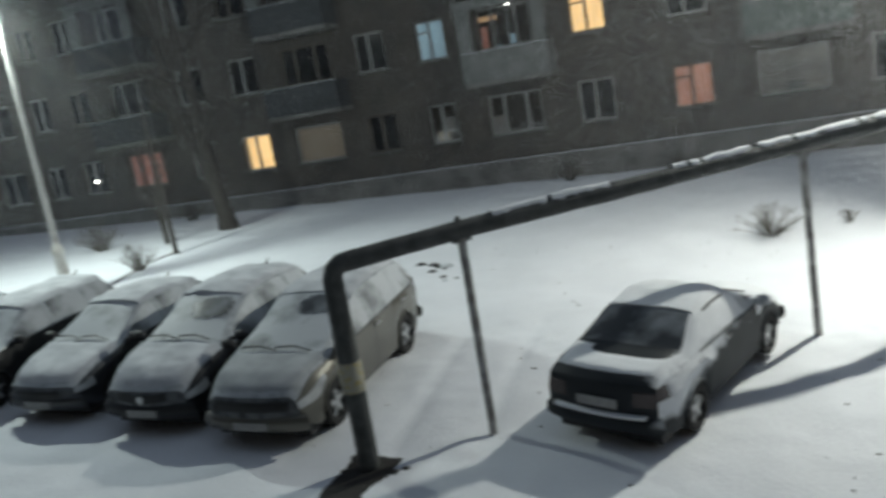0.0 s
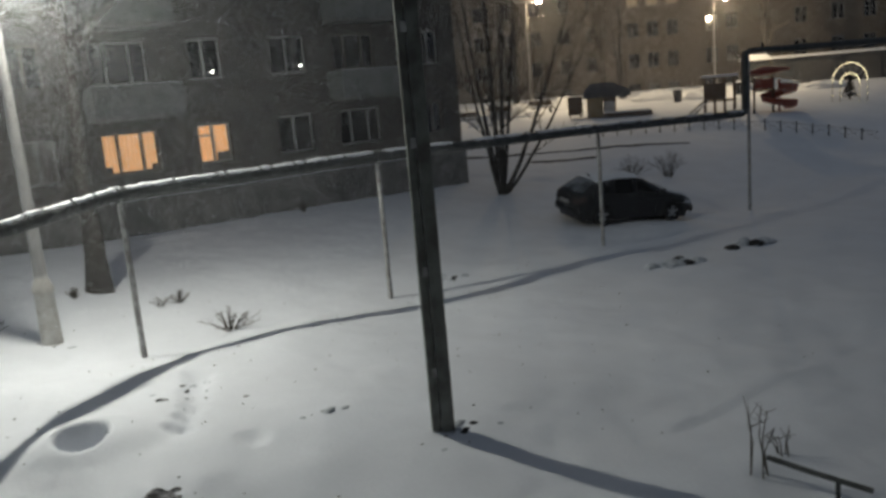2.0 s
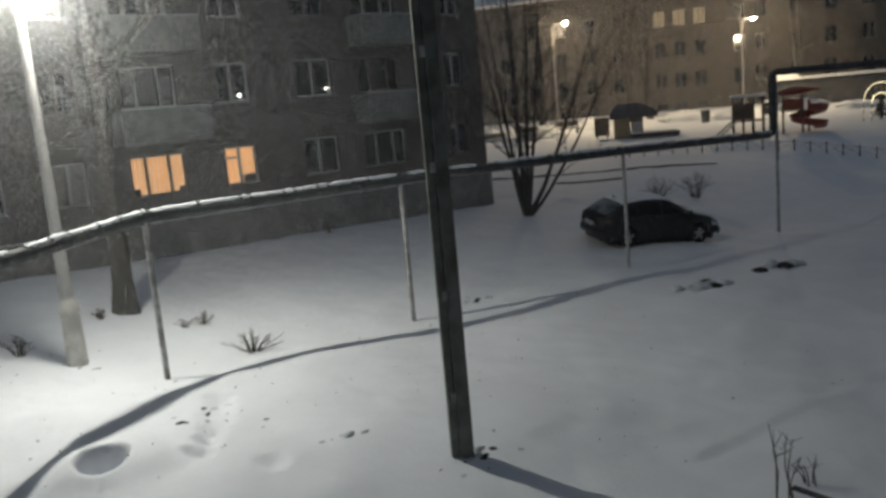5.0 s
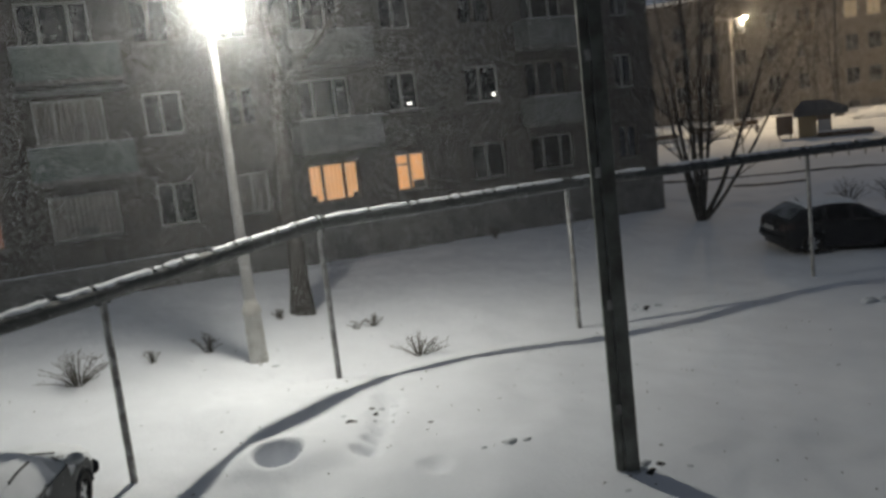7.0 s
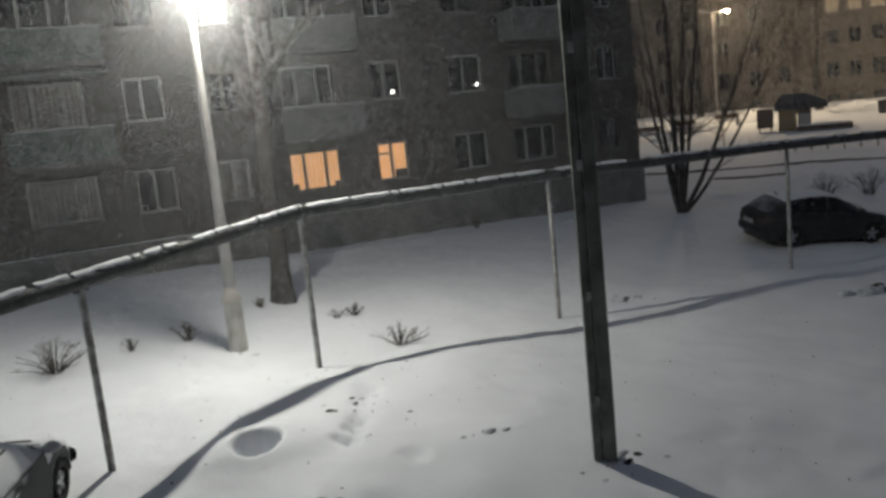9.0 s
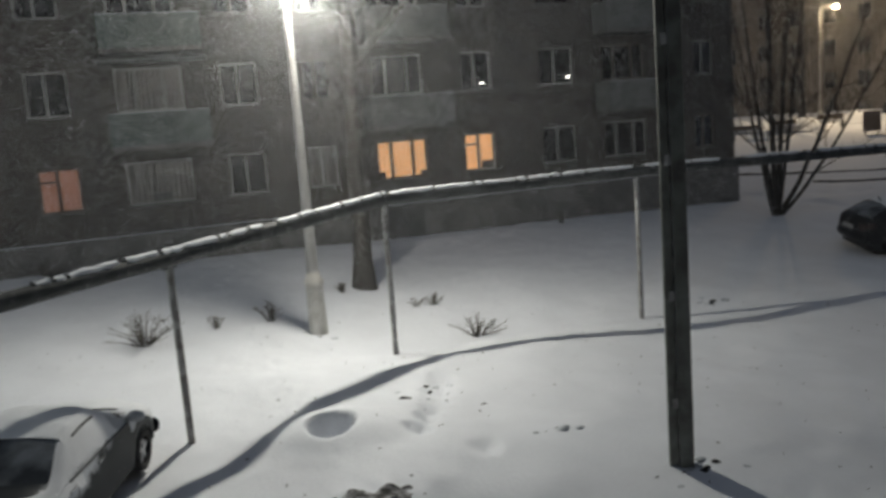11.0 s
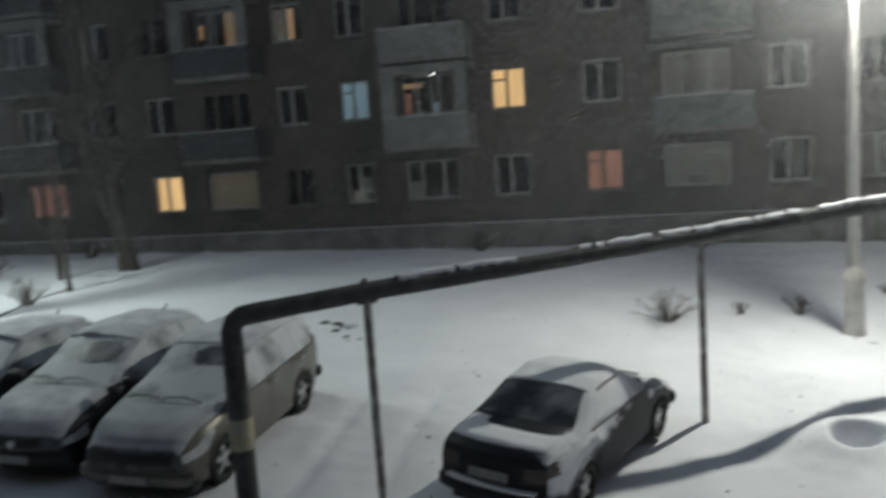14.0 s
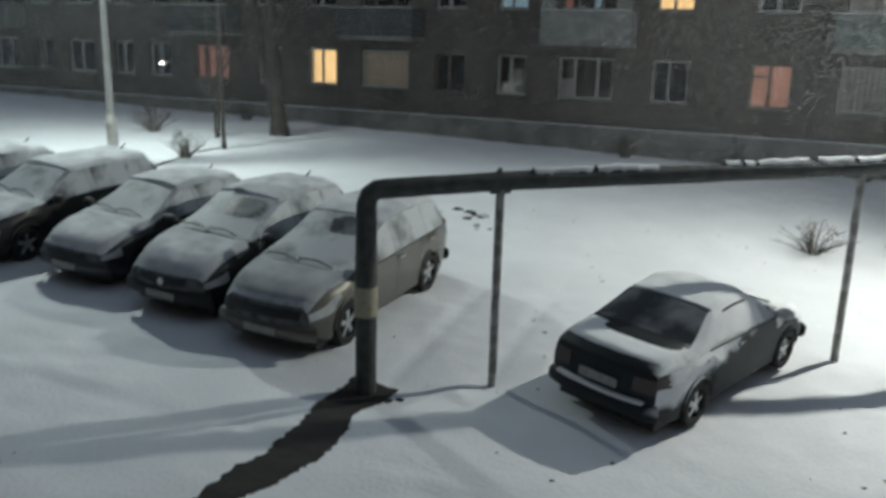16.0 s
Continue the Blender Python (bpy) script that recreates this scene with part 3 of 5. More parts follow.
def snow_strip(a, b, chance, seed, r=0.122):
    """Lumpy snow along the pipe's top, with gaps."""
    rng, s, pieces = random.Random(seed), Shape(), []
    a, b = Vector(a), Vector(b)
    n = int((b - a).length / 0.07)
    way = (b - a).normalized()
    side = Vector((way.y, -way.x, 0)).normalized()
    on, run, h = False, 0, 0.0
    for k in range(n + 1):
        if run <= 0:
            on = rng.random() < chance
            run = rng.randint(3, 14) if on else rng.randint(1, 4)
            fresh = True
        run -= 1
        p = a.lerp(b, k / n)
        h = 0.6 * h + 0.4 * rng.uniform(0.015, 0.065)
        w = rng.uniform(0.6, 0.95) if on else 0
        if not on:
            fresh = True
            if len(s.v) > 7:
                pieces.append(s)
            s = Shape()
            s.smooth = True
            continue
        base = len(s.v)
        for m in range(7):
            ang = (m / 6 - 0.5) * 2 * w
            rr = r * 1.0 + (h * math.cos(ang / w * 1.5) if 0 < m < 6 else -0.01)
            s.v.append(tuple(p + side * (math.sin(ang) * rr) + Vector((0, 0, math.cos(ang) * rr))))
        if not fresh:
            s.f += [(base - 7 + m, base - 6 + m, base + m + 1, base + m) for m in range(6)]
        fresh = False
    if len(s.v) > 7:
        s.smooth = True
        pieces.append(s)
    return pieces


for k, ((a, b), chance) in enumerate(zip(runs[1:], (0.5, 0.9, 0.93, 0.7, 0.3))):
    for piece in snow_strip(a, b, chance, 20 + k):
        part("snow_patch", piece, SNOW_ON, gas, "snow on the pipe")

# ---- steel double pole near the window ----
pole = thing("utility_pole", (6.74, 8.93, gz_at(6.74, 8.93) - 0.1), "dark steel pole of two channels welded side by side", "pole", turn=-30)
s = Shape().box(-0.02, -0.085, 0, 0.16, 0.085, 9.5)
part("channel", s, POLE_STEEL, pole, bevel=0.012)
s = Shape().box(-0.155, -0.06, 0, -0.04, 0.06, 9.5)
part("channel", s, POLE_STEEL, pole, bevel=0.012)
part("weld_bar", Shape().box(-0.042, -0.03, 0, -0.018, 0.03, 9.4), POST, pole)
for z in (0.9, 2.35, 4.1, 5.6, 7.4):
    part("bracket", Shape().box(-0.15, -0.085, z, 0.02, -0.05, z + 0.06), POLE_STEEL, pole, bevel=0.008)
    part("bracket", Shape().box(-0.10, -0.10, z + 0.02, -0.02, -0.085, z + 0.16), POST, pole, bevel=0.008)


# ---- street lamps ----
def street_lamp(base, head, label, lens, thick=0.18, tall=1.15, double=False, post=CONCRETE):
    x, y = base
    z = gz_at(x, y) - 0.1
    top = Vector((x, y, head.z - 0.25))
    ob = thing("street_lamp", (x, y, z), label, "street lamp", "street lamps")
    h = top.z - z
    part("foot", Shape().tube([(0, 0, 0), (0, 0, 0.1), (0, 0, tall), (0, 0, tall + 0.08)], [thick, thick * 0.98, thick * 0.86, thick * 0.8], 10, 0.03, 3), WHITEWASH, ob, "whitewashed foot")
    part("collar", Shape().tube([(0, 0, tall + 0.02), (0, 0, tall + 0.1), (0, 0, tall + 0.3), (0, 0, tall + 0.34)], [thick * 0.98, thick * 1.0, thick * 0.62, thick * 0.58], 10), WHITEWASH, ob)
    part("pole", Shape().tube([(0, 0, tall + 0.2), (0, 0, h * 0.5), (0, 0, h)], [thick * 0.60, thick * 0.5, thick * 0.38], 12), post, ob)
    way = (head - top)
    heads = [way] + ([Vector((-way.x, -way.y, way.z))] if double else [])
    for n, w in enumerate(heads):
        flat = Vector((w.x, w.y, 0)).normalized() if Vector((w.x, w.y, 0)).length > 0.01 else Vector((0, -1, 0))
        tip = Vector((0, 0, h)) + w
        arm = part("arm", Shape().tube([(0, 0, h - 0.05), tuple(Vector((0, 0, h + w.z * 0.6)) + flat * 0.05), tuple(tip - flat * 0.2)], 0.035, 8), HOUSING, ob)
        side = Vector((flat.y, -flat.x, 0))
        s = Shape()
        rings = [(-0.34, 0.05, 0.03), (-0.28, 0.10, 0.06), (0.0, 0.14, 0.08), (0.25, 0.13, 0.06), (0.33, 0.08, 0.02)]
        for d, hw, ht in rings:
            for k in range(10):
                a = math.pi * k / 9
                s.v.append(tuple(tip + flat * d + side * (math.cos(a) * hw) + Vector((0, 0, math.sin(a) * ht))))
        for i in range(4):
            for k in range(9):
                q = i * 10 + k
                s.f.append((q, q + 1, q + 11, q + 10))
        s.smooth = True
        hd = part("head", s, HOUSING, ob)
        sh = Shape()
        for d, hw, ht in rings[1:4]:
            sh.v += [tuple(tip + flat * d + side * (hw * 0.85 * q) + Vector((0, 0, -0.004))) for q in (-1, 1)]
        sh.f = [(0, 1, 3, 2), (2, 3, 5, 4)]
        part("lens", sh, lens if n == 0 else LENS_CLEAR, hd)
        if lens is LENS_WARM and n == 0:
            bowl = Shape()
            for d, q in ((-0.012, 0.95), (-0.07, 0.85), (-0.13, 0.6), (-0.16, 0.2)):
                bowl.v += [tuple(tip + flat * (0.24 * q * math.cos(a)) + side * (0.14 * q * math.sin(a)) + Vector((0, 0, d))) for a in np.linspace(0, 2 * math.pi, 12, endpoint=False)]
            bowl.f = [(i * 12 + k, i * 12 + (k + 1) % 12, (i + 1) * 12 + (k + 1) % 12, (i + 1) * 12 + k) for i in range(3) for k in range(12)] + [tuple(range(36, 48))]
            bowl.smooth = True
            part("bowl", bowl, lens, hd, "glowing bowl of frosted glass")
    return ob


street_lamp((3.9, 17.95), MAIN, "tall concrete street lamp with a bright white head, lit", LENS, 0.215)
street_lamp((-16.6, 16.35), LEFT, "tall street lamp beside parked cars, lit", LENS, 0.15)
street_lamp((FAR_A.x - 1.2, FAR_A.y + 0.3), FAR_A, "distant street lamp with a warm head, lit", LENS_WARM, 0.15, 1.0, True)
street_lamp((FAR_B.x - 1.2, FAR_B.y + 0.3), FAR_B, "distant street lamp with a warm head, lit", LENS_WARM, 0.15, 1.0, True)


# ---- cars ----
def tilt_at(x, y, turn):
    """The pose of a thing that stands on the sloping ground."""
    e = 0.9
    n = Vector((float(level(x - e, y) - level(x + e, y)) / (2 * e), float(level(x, y - e) - level(x, y + e)) / (2 * e), 1)).normalized()
    ahead = Vector((math.cos(radians(turn)), math.sin(radians(turn)), 0))
    ahead = (ahead - n * ahead.dot(n)).normalized()
    m = Matrix((ahead, n.cross(ahead), n)).transposed().to_4x4()
    return Matrix.Translation((x, y, float(level(x, y)))) @ m


def wheel(car, x, y, r, out, spokes, rim_mat):
    s = Shape()
    ring = [(r * 0.66, 0.085), (r * 0.80, 0.10), (r * 0.96, 0.092), (r, 0.06), (r, -0.06), (r * 0.96, -0.092), (r * 0.66, -0.09)]
    n = 28
    for k in range(n):
        a = 2 * math.pi * k / n
        s.v += [(x + math.cos(a) * q, y + out * w, r + math.sin(a) * q) for q, w in ring]
    m = len(ring)
    for k in range(n):
        for i in range(m):
            s.f.append((k * m + i, k * m + (i + 1) % m, ((k + 1) % n) * m + (i + 1) % m, ((k + 1) % n) * m + i))
    s.smooth = True
    tyre = part("wheel", s, RUBBER, car)
    q = Shape()
    q.tube([(x, y + out * 0.03, r), (x, y + out * 0.075, r)], r * 0.17, 10)
    for k in range(spokes):
        a = 2 * math.pi * (k + 0.25) / spokes
        c, d = math.cos(a), math.sin(a)
        b = len(q.v)
        for rad, half, w in ((r * 0.10, r * 0.10, 0.075), (r * 0.66, r * 0.12, 0.06)):
            for sd in (-1, 1):
                for ww in (w, w - 0.03):
                    q.v.append((x + c * rad - d * half * sd, y + out * ww, r + d * rad + c * half * sd))
        q.f += [(b, b + 2, b + 6, b + 4), (b + 1, b + 3, b + 7, b + 5), (b, b + 4, b + 5, b + 1), (b + 2, b + 3, b + 7, b + 6)]
    part("rim", q, rim_mat, tyre, "spoked light rim")
    h = Shape().tube([(x, y + out * 0.0, r), (x, y + out * 0.02, r)], r * 0.68, 20)
    part("brake_disc", h, TRIM, tyre)


def fair(keys, x, blur=0.06):
    """A smooth line through keys (x, z), with its corners rounded off."""
    ks, zs = zip(*keys)
    u = np.arange(ks[0] - 0.3, ks[-1] + 0.3, 0.01)
    z = np.interp(u, ks, zs)
    z = np.where(u < ks[0], zs[0] + (u - ks[0]) * (zs[1] - zs[0]) / (ks[1] - ks[0]), z)
    z = np.where(u > ks[-1], zs[-1] + (u - ks[-1]) * (zs[-1] - zs[-2]) / (ks[-1] - ks[-2]), z)
    w = np.exp(-0.5 * (np.arange(-25, 26) * 0.01 / blur) ** 2)
    return np.interp(x, u[25:-25], np.convolve(z, w / w.sum(), "valid"))


def car(place, turn, spec, paint, label, group="", snow=0.035, glass=FROST, side_snow=False, rear_glass=None, boot_snow=1.0, spokes=5, front_glass=None, patch_at=None, bonnet=None, face="slats"):
    L, W = spec["size"]
    prof, belt_k, cab = spec["top"], spec["belt"], spec["cabin"]
    fa, ra, R = spec["axles"][0], spec["axles"][1], spec["wheel"]
    rear_base, rear_top, ws_top, ws_base = cab
    sill = spec["sill"]
    ob = new("car")
    ob.matrix_world = tilt_at(*place, turn)
    tagged(ob, label, "car", group)
    st = np.unique(np.round(np.concatenate([np.linspace(-L / 2, L / 2, 91), [L / 2 - q for q in (0.005, 0.015, 0.05, 0.08, 0.12, 0.17)], np.array(cab), [-L / 2 + 0.03, L / 2 - 0.03], [fa - R - 0.04, fa + R + 0.04, ra - R - 0.04, ra + R + 0.04]]), 4))
    top = fair(prof, st)
    belt = np.minimum(fair(belt_k, st), top - 0.03)
    e = np.abs(st) / (L / 2)
    hw = W / 2 * (1 - 0.05 * e ** 3 - np.where(st > 0, 0.14 * e ** 16, 0.08 * e ** 14))
    bot = np.full(len(st), sill) + 0.10 * smooth(0.86, 1.0, e)
    for xw in (fa, ra):
        dx = np.abs(st - xw)
        arc = R + np.sqrt(np.maximum((R + 0.05) ** 2 - dx ** 2, 0))
        bot = np.where(dx < R + 0.05, np.maximum(bot, arc), bot)
    bot = np.minimum(bot, belt - 0.12)
    rise = np.clip((top - belt) / 0.45, 0, 1)
    rise = rise * rise * (3 - 2 * rise)
    tw = hw * (0.93 - 0.21 * rise)
    # wings swell over the wheels
    swell = 0.018 * (np.exp(-((st - fa) / 0.42) ** 2) + np.exp(-((st - ra) / 0.42) ** 2))
    half = []
    for k in range(len(st)):
        b, z, t, h = bot[k], belt[k], top[k], hw[k] + swell[k]
        half.append([(h * 0.955, b), (h * 0.995, b + 0.38 * (z - b)), (h, b + 0.72 * (z - b)), (hw[k] * 0.96, z),
                     (hw[k] * 0.955 * 0.5 + (tw[k] + 0.05) * 0.5, z + 0.5 * max(t - z - 0.09, 0.0)), (tw[k] + 0.02, z + max(t - z - 0.085, 0.008)),
                     (tw[k] * 0.90, t - 0.03 * (0.35 + rise[k])), (tw[k] * 0.5, t - 0.006), (0.0, t)])
    nose_z, tail_z = (bot[-1], top[-1]), (bot[0], top[0])

    def bend(x, y, z):
        """Bows nose, tail and windscreen as seen from above, and bulges the two ends."""
        f = min(abs(y) / (W / 2), 1.05) ** 2.2
        bz = float(np.interp(x, st, belt))
        up = float(smooth(bz - 0.02, bz + 0.16, z))
        dx = -0.19 * f * float(smooth(fa + R * 0.7, L / 2, x)) - 0.09 * f * up * float(smooth(ws_top - 0.4, ws_top + 0.3, x))
        dx += 0.13 * f * float(smooth(ra - R * 0.8, -L / 2, x)) + 0.07 * f * up * float(smooth(rear_top + 0.3, rear_top - 0.2, x))
        for end, (lo, hi) in ((1, nose_z), (-1, tail_z)):
            v = min(max((z - lo) / (hi - lo), 0), 1)
            dx += end * 0.045 * math.sin(math.pi * v) * float(smooth(L / 2 - 0.2, L / 2, end * x))
        return (x + dx, y, z)

    def bent(s):
        s.v = [bend(*v) for v in s.v]
        return s

    def across(x0, x1, y0, y1, z0, z1, n=8):
        """A bar across the nose or tail that takes on its bow."""
        s = Shape()
        for k in range(n):
            s.box(x0, y0 + (y1 - y0) * k / n, z0, x1, y0 + (y1 - y0) * (k + 1) / n, z1)
        return bent(s)
    m = 17
    verts = []
    for k, x in enumerate(st):
        verts += [bend(x, y, z) for y, z in half[k]] + [bend(x, -y, z) for y, z in reversed(half[k][:-1])]
    regions = collections.defaultdict(list)
    for k in range(len(st) - 1):
        xm = (st[k] + st[k + 1]) / 2
        for j in range(m - 1):
            jj = j if j < 8 else 15 - j
            left = j < 8
            r = "body"
            tall = min(top[k] - belt[k], top[k + 1] - belt[k + 1])
            if jj in (6, 7) and ws_top < xm < ws_base:
                r = "windscreen"
            elif jj in (6, 7) and rear_base < xm < rear_top:
                r = "rear_window"
            elif jj in (3, 4) and tall > 0.14 and spec["side"][0] < xm < spec["side"][1]:
                pillar = min(abs(xm - p) for p in spec["pillars"])
                if glass is FROST:
                    r = "frosted_edge"
                if pillar > 0.05:
                    n = sum(xm > p for p in spec["pillars"])
                    r = ("side_window", left, n)
            elif glass is FROST and jj >= 5:
                r = "frosted_edge"
            elif jj == 2 and xm > L / 2 - spec["lamp"]:
                r = ("headlight", left)
            elif jj == 2 and xm < -L / 2 + 0.2:
                r = ("tail_light", left)
            a = k * m + j
            regions[r].append((a, a + 1, a + m + 1, a + m))
    mats = {"frosted_edge": RIME, "body": paint, "windscreen": front_glass or glass, "rear_window": rear_glass or glass, "side_window": (FROST if glass is FROST or side_snow else CAR_GLASS), "headlight": LENS_CLEAR, "tail_light": LENS_RED}
    for r, faces in regions.items():
        name = r if isinstance(r, str) else r[0]
        used = sorted({v for f in faces for v in f})
        at = {v: i for i, v in enumerate(used)}
        s = Shape()
        s.v, s.f, s.smooth = [verts[v] for v in used], [tuple(at[v] for v in reversed(f)) for f in faces], True
        part(name, s, mats[name], ob)
    # the bowed ends
    for name, k, end in (("nose", -1, 1), ("tail", 0, -1)):
        s, cols = Shape(), 13
        for y, z in half[k]:
            s.v += [bend(end * L / 2, y * (2 * q / (cols - 1) - 1), z) for q in range(cols)]
        for i in range(8):
            for q in range(cols - 1):
                a = i * cols + q
                f = (a, a + 1, a + cols + 1, a + cols)
                s.f.append(f if end > 0 else tuple(reversed(f)))
        s.smooth = True
        part(name, s, DUSTY if glass is FROST and end > 0 else paint, ob)
    part("underbody", Shape().box(-L / 2 + 0.2, -W * 0.41, 0.11, L / 2 - 0.25, W * 0.41, 0.60), TRIM, ob)

    def skin(x, y):
        """The height of the body's upper side."""
        k = int(np.argmin(np.abs(st - x)))
        return float(np.interp(abs(y), [0, tw[k] * 0.5, tw[k] * 0.9, tw[k] + 0.02], [half[k][8][1], half[k][7][1], half[k][6][1], half[k][5][1]]))
    # snow that lies on the bonnet, the roof and the boot
    for name, x0, x1, thick in (("bonnet_snow", ws_base + 0.02, L / 2 - 0.05, snow), ("roof_snow", rear_top - 0.02, ws_top + 0.04, snow * 1.3), ("boot_snow", -L / 2 + 0.06, rear_base - 0.02, snow * boot_snow)):
        ks = [k for k, x in enumerate(st) if x0 <= x <= x1]
        if len(ks) < 3 or thick < 0.01:
            continue
        s, cols = Shape(), 19
        for q, k in enumerate(ks):
            edge = q in (0, len(ks) - 1)
            for j in range(cols):
                y = (j / (cols - 1) * 2 - 1) * (tw[k] + 0.015)
                lump = float(lumps(st[k] + place[0], y + place[1], 0.35, 11)) + 0.7 * float(lumps(st[k], y + place[0], 0.13, 12))
                lift = -0.012 if edge or j in (0, cols - 1) else thick * (0.75 + 0.9 * lump)
                if name == "boot_snow" and boot_snow == 0.7:
                    # blown thin below the rear window
                    lift -= 0.05 * math.exp(-(((st[k] - rear_base + 0.16) / 0.13) ** 2 + ((y + 0.1) / 0.5) ** 4)) * (1 + lump)
                s.v.append(bend(st[k], y, skin(st[k], y) + lift))
        for q in range(len(ks) - 1):
            for j in range(cols - 1):
                a = q * cols + j
                s.f.append((a, a + cols, a + cols + 1, a + 1))
        s.smooth = True
        part(name, s, bonnet if bonnet and name == "bonnet_snow" else ROW_SNOW if glass is FROST else SNOW_ON, ob, "settled snow")
    if patch_at:
        # a stretch of the windscreen where the snow has slid off
        u0, u1, y0, y1 = patch_at
        s, n = Shape(), 16
        rng = random.Random(5)
        for i in range(n + 1):
            for j in range(n + 1):
                a, b = 2 * i / n - 1, 2 * j / n - 1
                g = 1 + (0.16 * rng.uniform(-1, 1) if max(abs(a), abs(b)) == 1 else 0)
                a, b = a * g * math.sqrt(1 - 0.3 * b * b), b * g * math.sqrt(1 - 0.3 * a * a)
                x = ws_base + (ws_top - ws_base) * (u0 + (u1 - u0) * (a + 1) / 2)
                y = y0 + (y1 - y0) * (b + 1) / 2
                s.v.append(bend(x, y, float(np.interp(x, st, top)) - 0.006 * min(abs(y) / 0.35, 1) + 0.008))
        s.f = [(i * (n + 1) + j, i * (n + 1) + j + 1, (i + 1) * (n + 1) + j + 1, (i + 1) * (n + 1) + j) for i in range(n) for j in range(n)]
        s.smooth = True
        part("clear_patch", s, DUSTED, ob, "dark glass cleared of snow")
    if side_snow:
        for name, k0, k1, js in (("side_snow", -L / 2 + 0.35, 0.5, (3, 4, 5)), ("quarter_snow", -L / 2 + 0.16, -0.72, (2,)), ("wing_snow", 0.78, L / 2 - 0.2, (2, 3, 4, 5))):
            s = Shape()
            ks = [k for k, x in enumerate(st) if k0 <= x <= k1]
            rng = random.Random(7)
            for q, k in enumerate(ks):
                lines = [half[k][j] for j in (*js, js[-1] + 1)]
                ys_, zs_ = [p[0] for p in lines], [p[1] for p in lines]
                for j in range(9):
                    f = j / 8 * (len(lines) - 1)
                    i = min(int(f), len(lines) - 2)
                    y, z = ys_[i] + (ys_[i + 1] - ys_[i]) * (f - i), zs_[i] + (zs_[i + 1] - zs_[i]) * (f - i)
                    edge = j in (0, 8) or q in (0, len(ks) - 1)
                    x = st[k] + (0.05 * rng.uniform(-1, 1) if q in (0, len(ks) - 1) else 0)
                    if j == 0:
                        z += 0.10 * (rng.random() - 0.3)
                    s.v.append(bend(x, -(y + (-0.006 if edge else 0.012 + 0.004 * rng.random())), z))
            for q in range(len(ks) - 1):
                for j in range(8):
                    a = q * 9 + j
                    s.f.append((a, a + 1, a + 10, a + 9))
            s.smooth = True
            part(name, s, SNOW_ON, ob, "wind-blown snow stuck to the side")
    # the two bumpers, that wrap round the corners
    zf, zr = float(top[-1]), float(top[0])
    for end, out, lift in ((1, 0.30, 0.04), (-1, 0.22, 0.08)):
        bar, steps = Shape(), 25
        cross = ((-0.10, 0.02), (-0.02, 0.0), (0.035, 0.04), (0.045, 0.11), (0.035, 0.18), (-0.02, 0.23), (-0.10, 0.23))
        for k in range(steps):
            ang = radians(-62 + 124 * k / (steps - 1))
            c, d = math.cos(ang), math.sin(ang)
            px, py = L / 2 - out + (out + 0.03) * abs(c) ** 0.7, W * 0.495 * math.copysign(abs(d) ** 0.8, d)
            for off, z in cross:
                bar.v.append((end * (px + off * c), py + off * d, sill + lift + z))
        for k in range(steps - 1):
            for q in range(7):
                f = (k * 7 + q, k * 7 + (q + 1) % 7, (k + 1) * 7 + (q + 1) % 7, (k + 1) * 7 + q)
                bar.f.append(f if end < 0 else tuple(reversed(f)))
        bar.smooth = True
        part("bumper", bar, paint if spec.get("painted", True) else TRIM, ob)
    if side_snow:
        part("bumper_snow", across(-L / 2 - 0.075, -L / 2 + 0.02, -W * 0.36, W * 0.36, sill + 0.295, sill + 0.325), SNOW_ON, ob, "ridge of snow on the bumper")
    # grille, air intake, fog lamps
    gw = W * (0.25 if face != "wide" else 0.33)
    if face == "vee":
        for sd in (-1, 1):
            s = Shape()
            for k in range(7):
                y = sd * (0.06 + 0.37 * k / 6)
                s.v += [(L / 2 + d, y, zf - h + 0.10 * abs(y)) for d in (-0.03, 0.012) for h in (0.17, 0.06)]
            for k in range(6):
                a = 4 * k
                s.f += [(a + 2, a + 6, a + 7, a + 3), (a + 1, a + 3, a + 7, a + 5), (a, a + 4, a + 6, a + 2)]
            part("grille", bent(s), TRIM, ob, "dark grille slot")
        part("badge", Shape().tube([bend(L / 2 + 0.0, 0, zf - 0.11), (bend(L / 2, 0, zf - 0.11)[0] + 0.025, 0, zf - 0.11)], 0.055, 14), ALLOY, ob, "round chrome badge")
    else:
        part("grille", across(L / 2 - 0.04, L / 2 + 0.008, -gw, gw, zf - 0.19, zf - 0.06), TRIM, ob)
        for k in range(3):
            part("grille_bar", across(L / 2 + 0.004, L / 2 + 0.016, -gw * 0.96, gw * 0.96, zf - 0.172 + 0.042 * k, zf - 0.160 + 0.042 * k), GREY_PAINT, ob)
    part("air_intake", across(L / 2 - 0.02, L / 2 + 0.046, -W * 0.31, W * 0.31, sill + 0.07, sill + 0.20), TRIM, ob, "dark lower air intake")
    for sd in (-1, 1):
        x, _, z = bend(L / 2, sd * W * 0.38, sill + 0.15)
        if not side_snow:
            part("fog_lamp", Shape().tube([(x - 0.04, sd * W * 0.38, z), (x + 0.035, sd * W * 0.38, z), (x + 0.045, sd * W * 0.38, z)], [0.05, 0.05, 0.04], 12), LENS_CLEAR, ob)
        part("tail_light", across(-L / 2 - 0.012, -L / 2 + 0.06, sd * W * 0.345 - 0.14, sd * W * 0.345 + 0.13, zr - 0.26, zr - 0.09, 4), LENS_RED, ob)
        x = ws_base - 0.22
        y, z = sd * (W / 2 + 0.085), 0.97 * spec["mirror"]
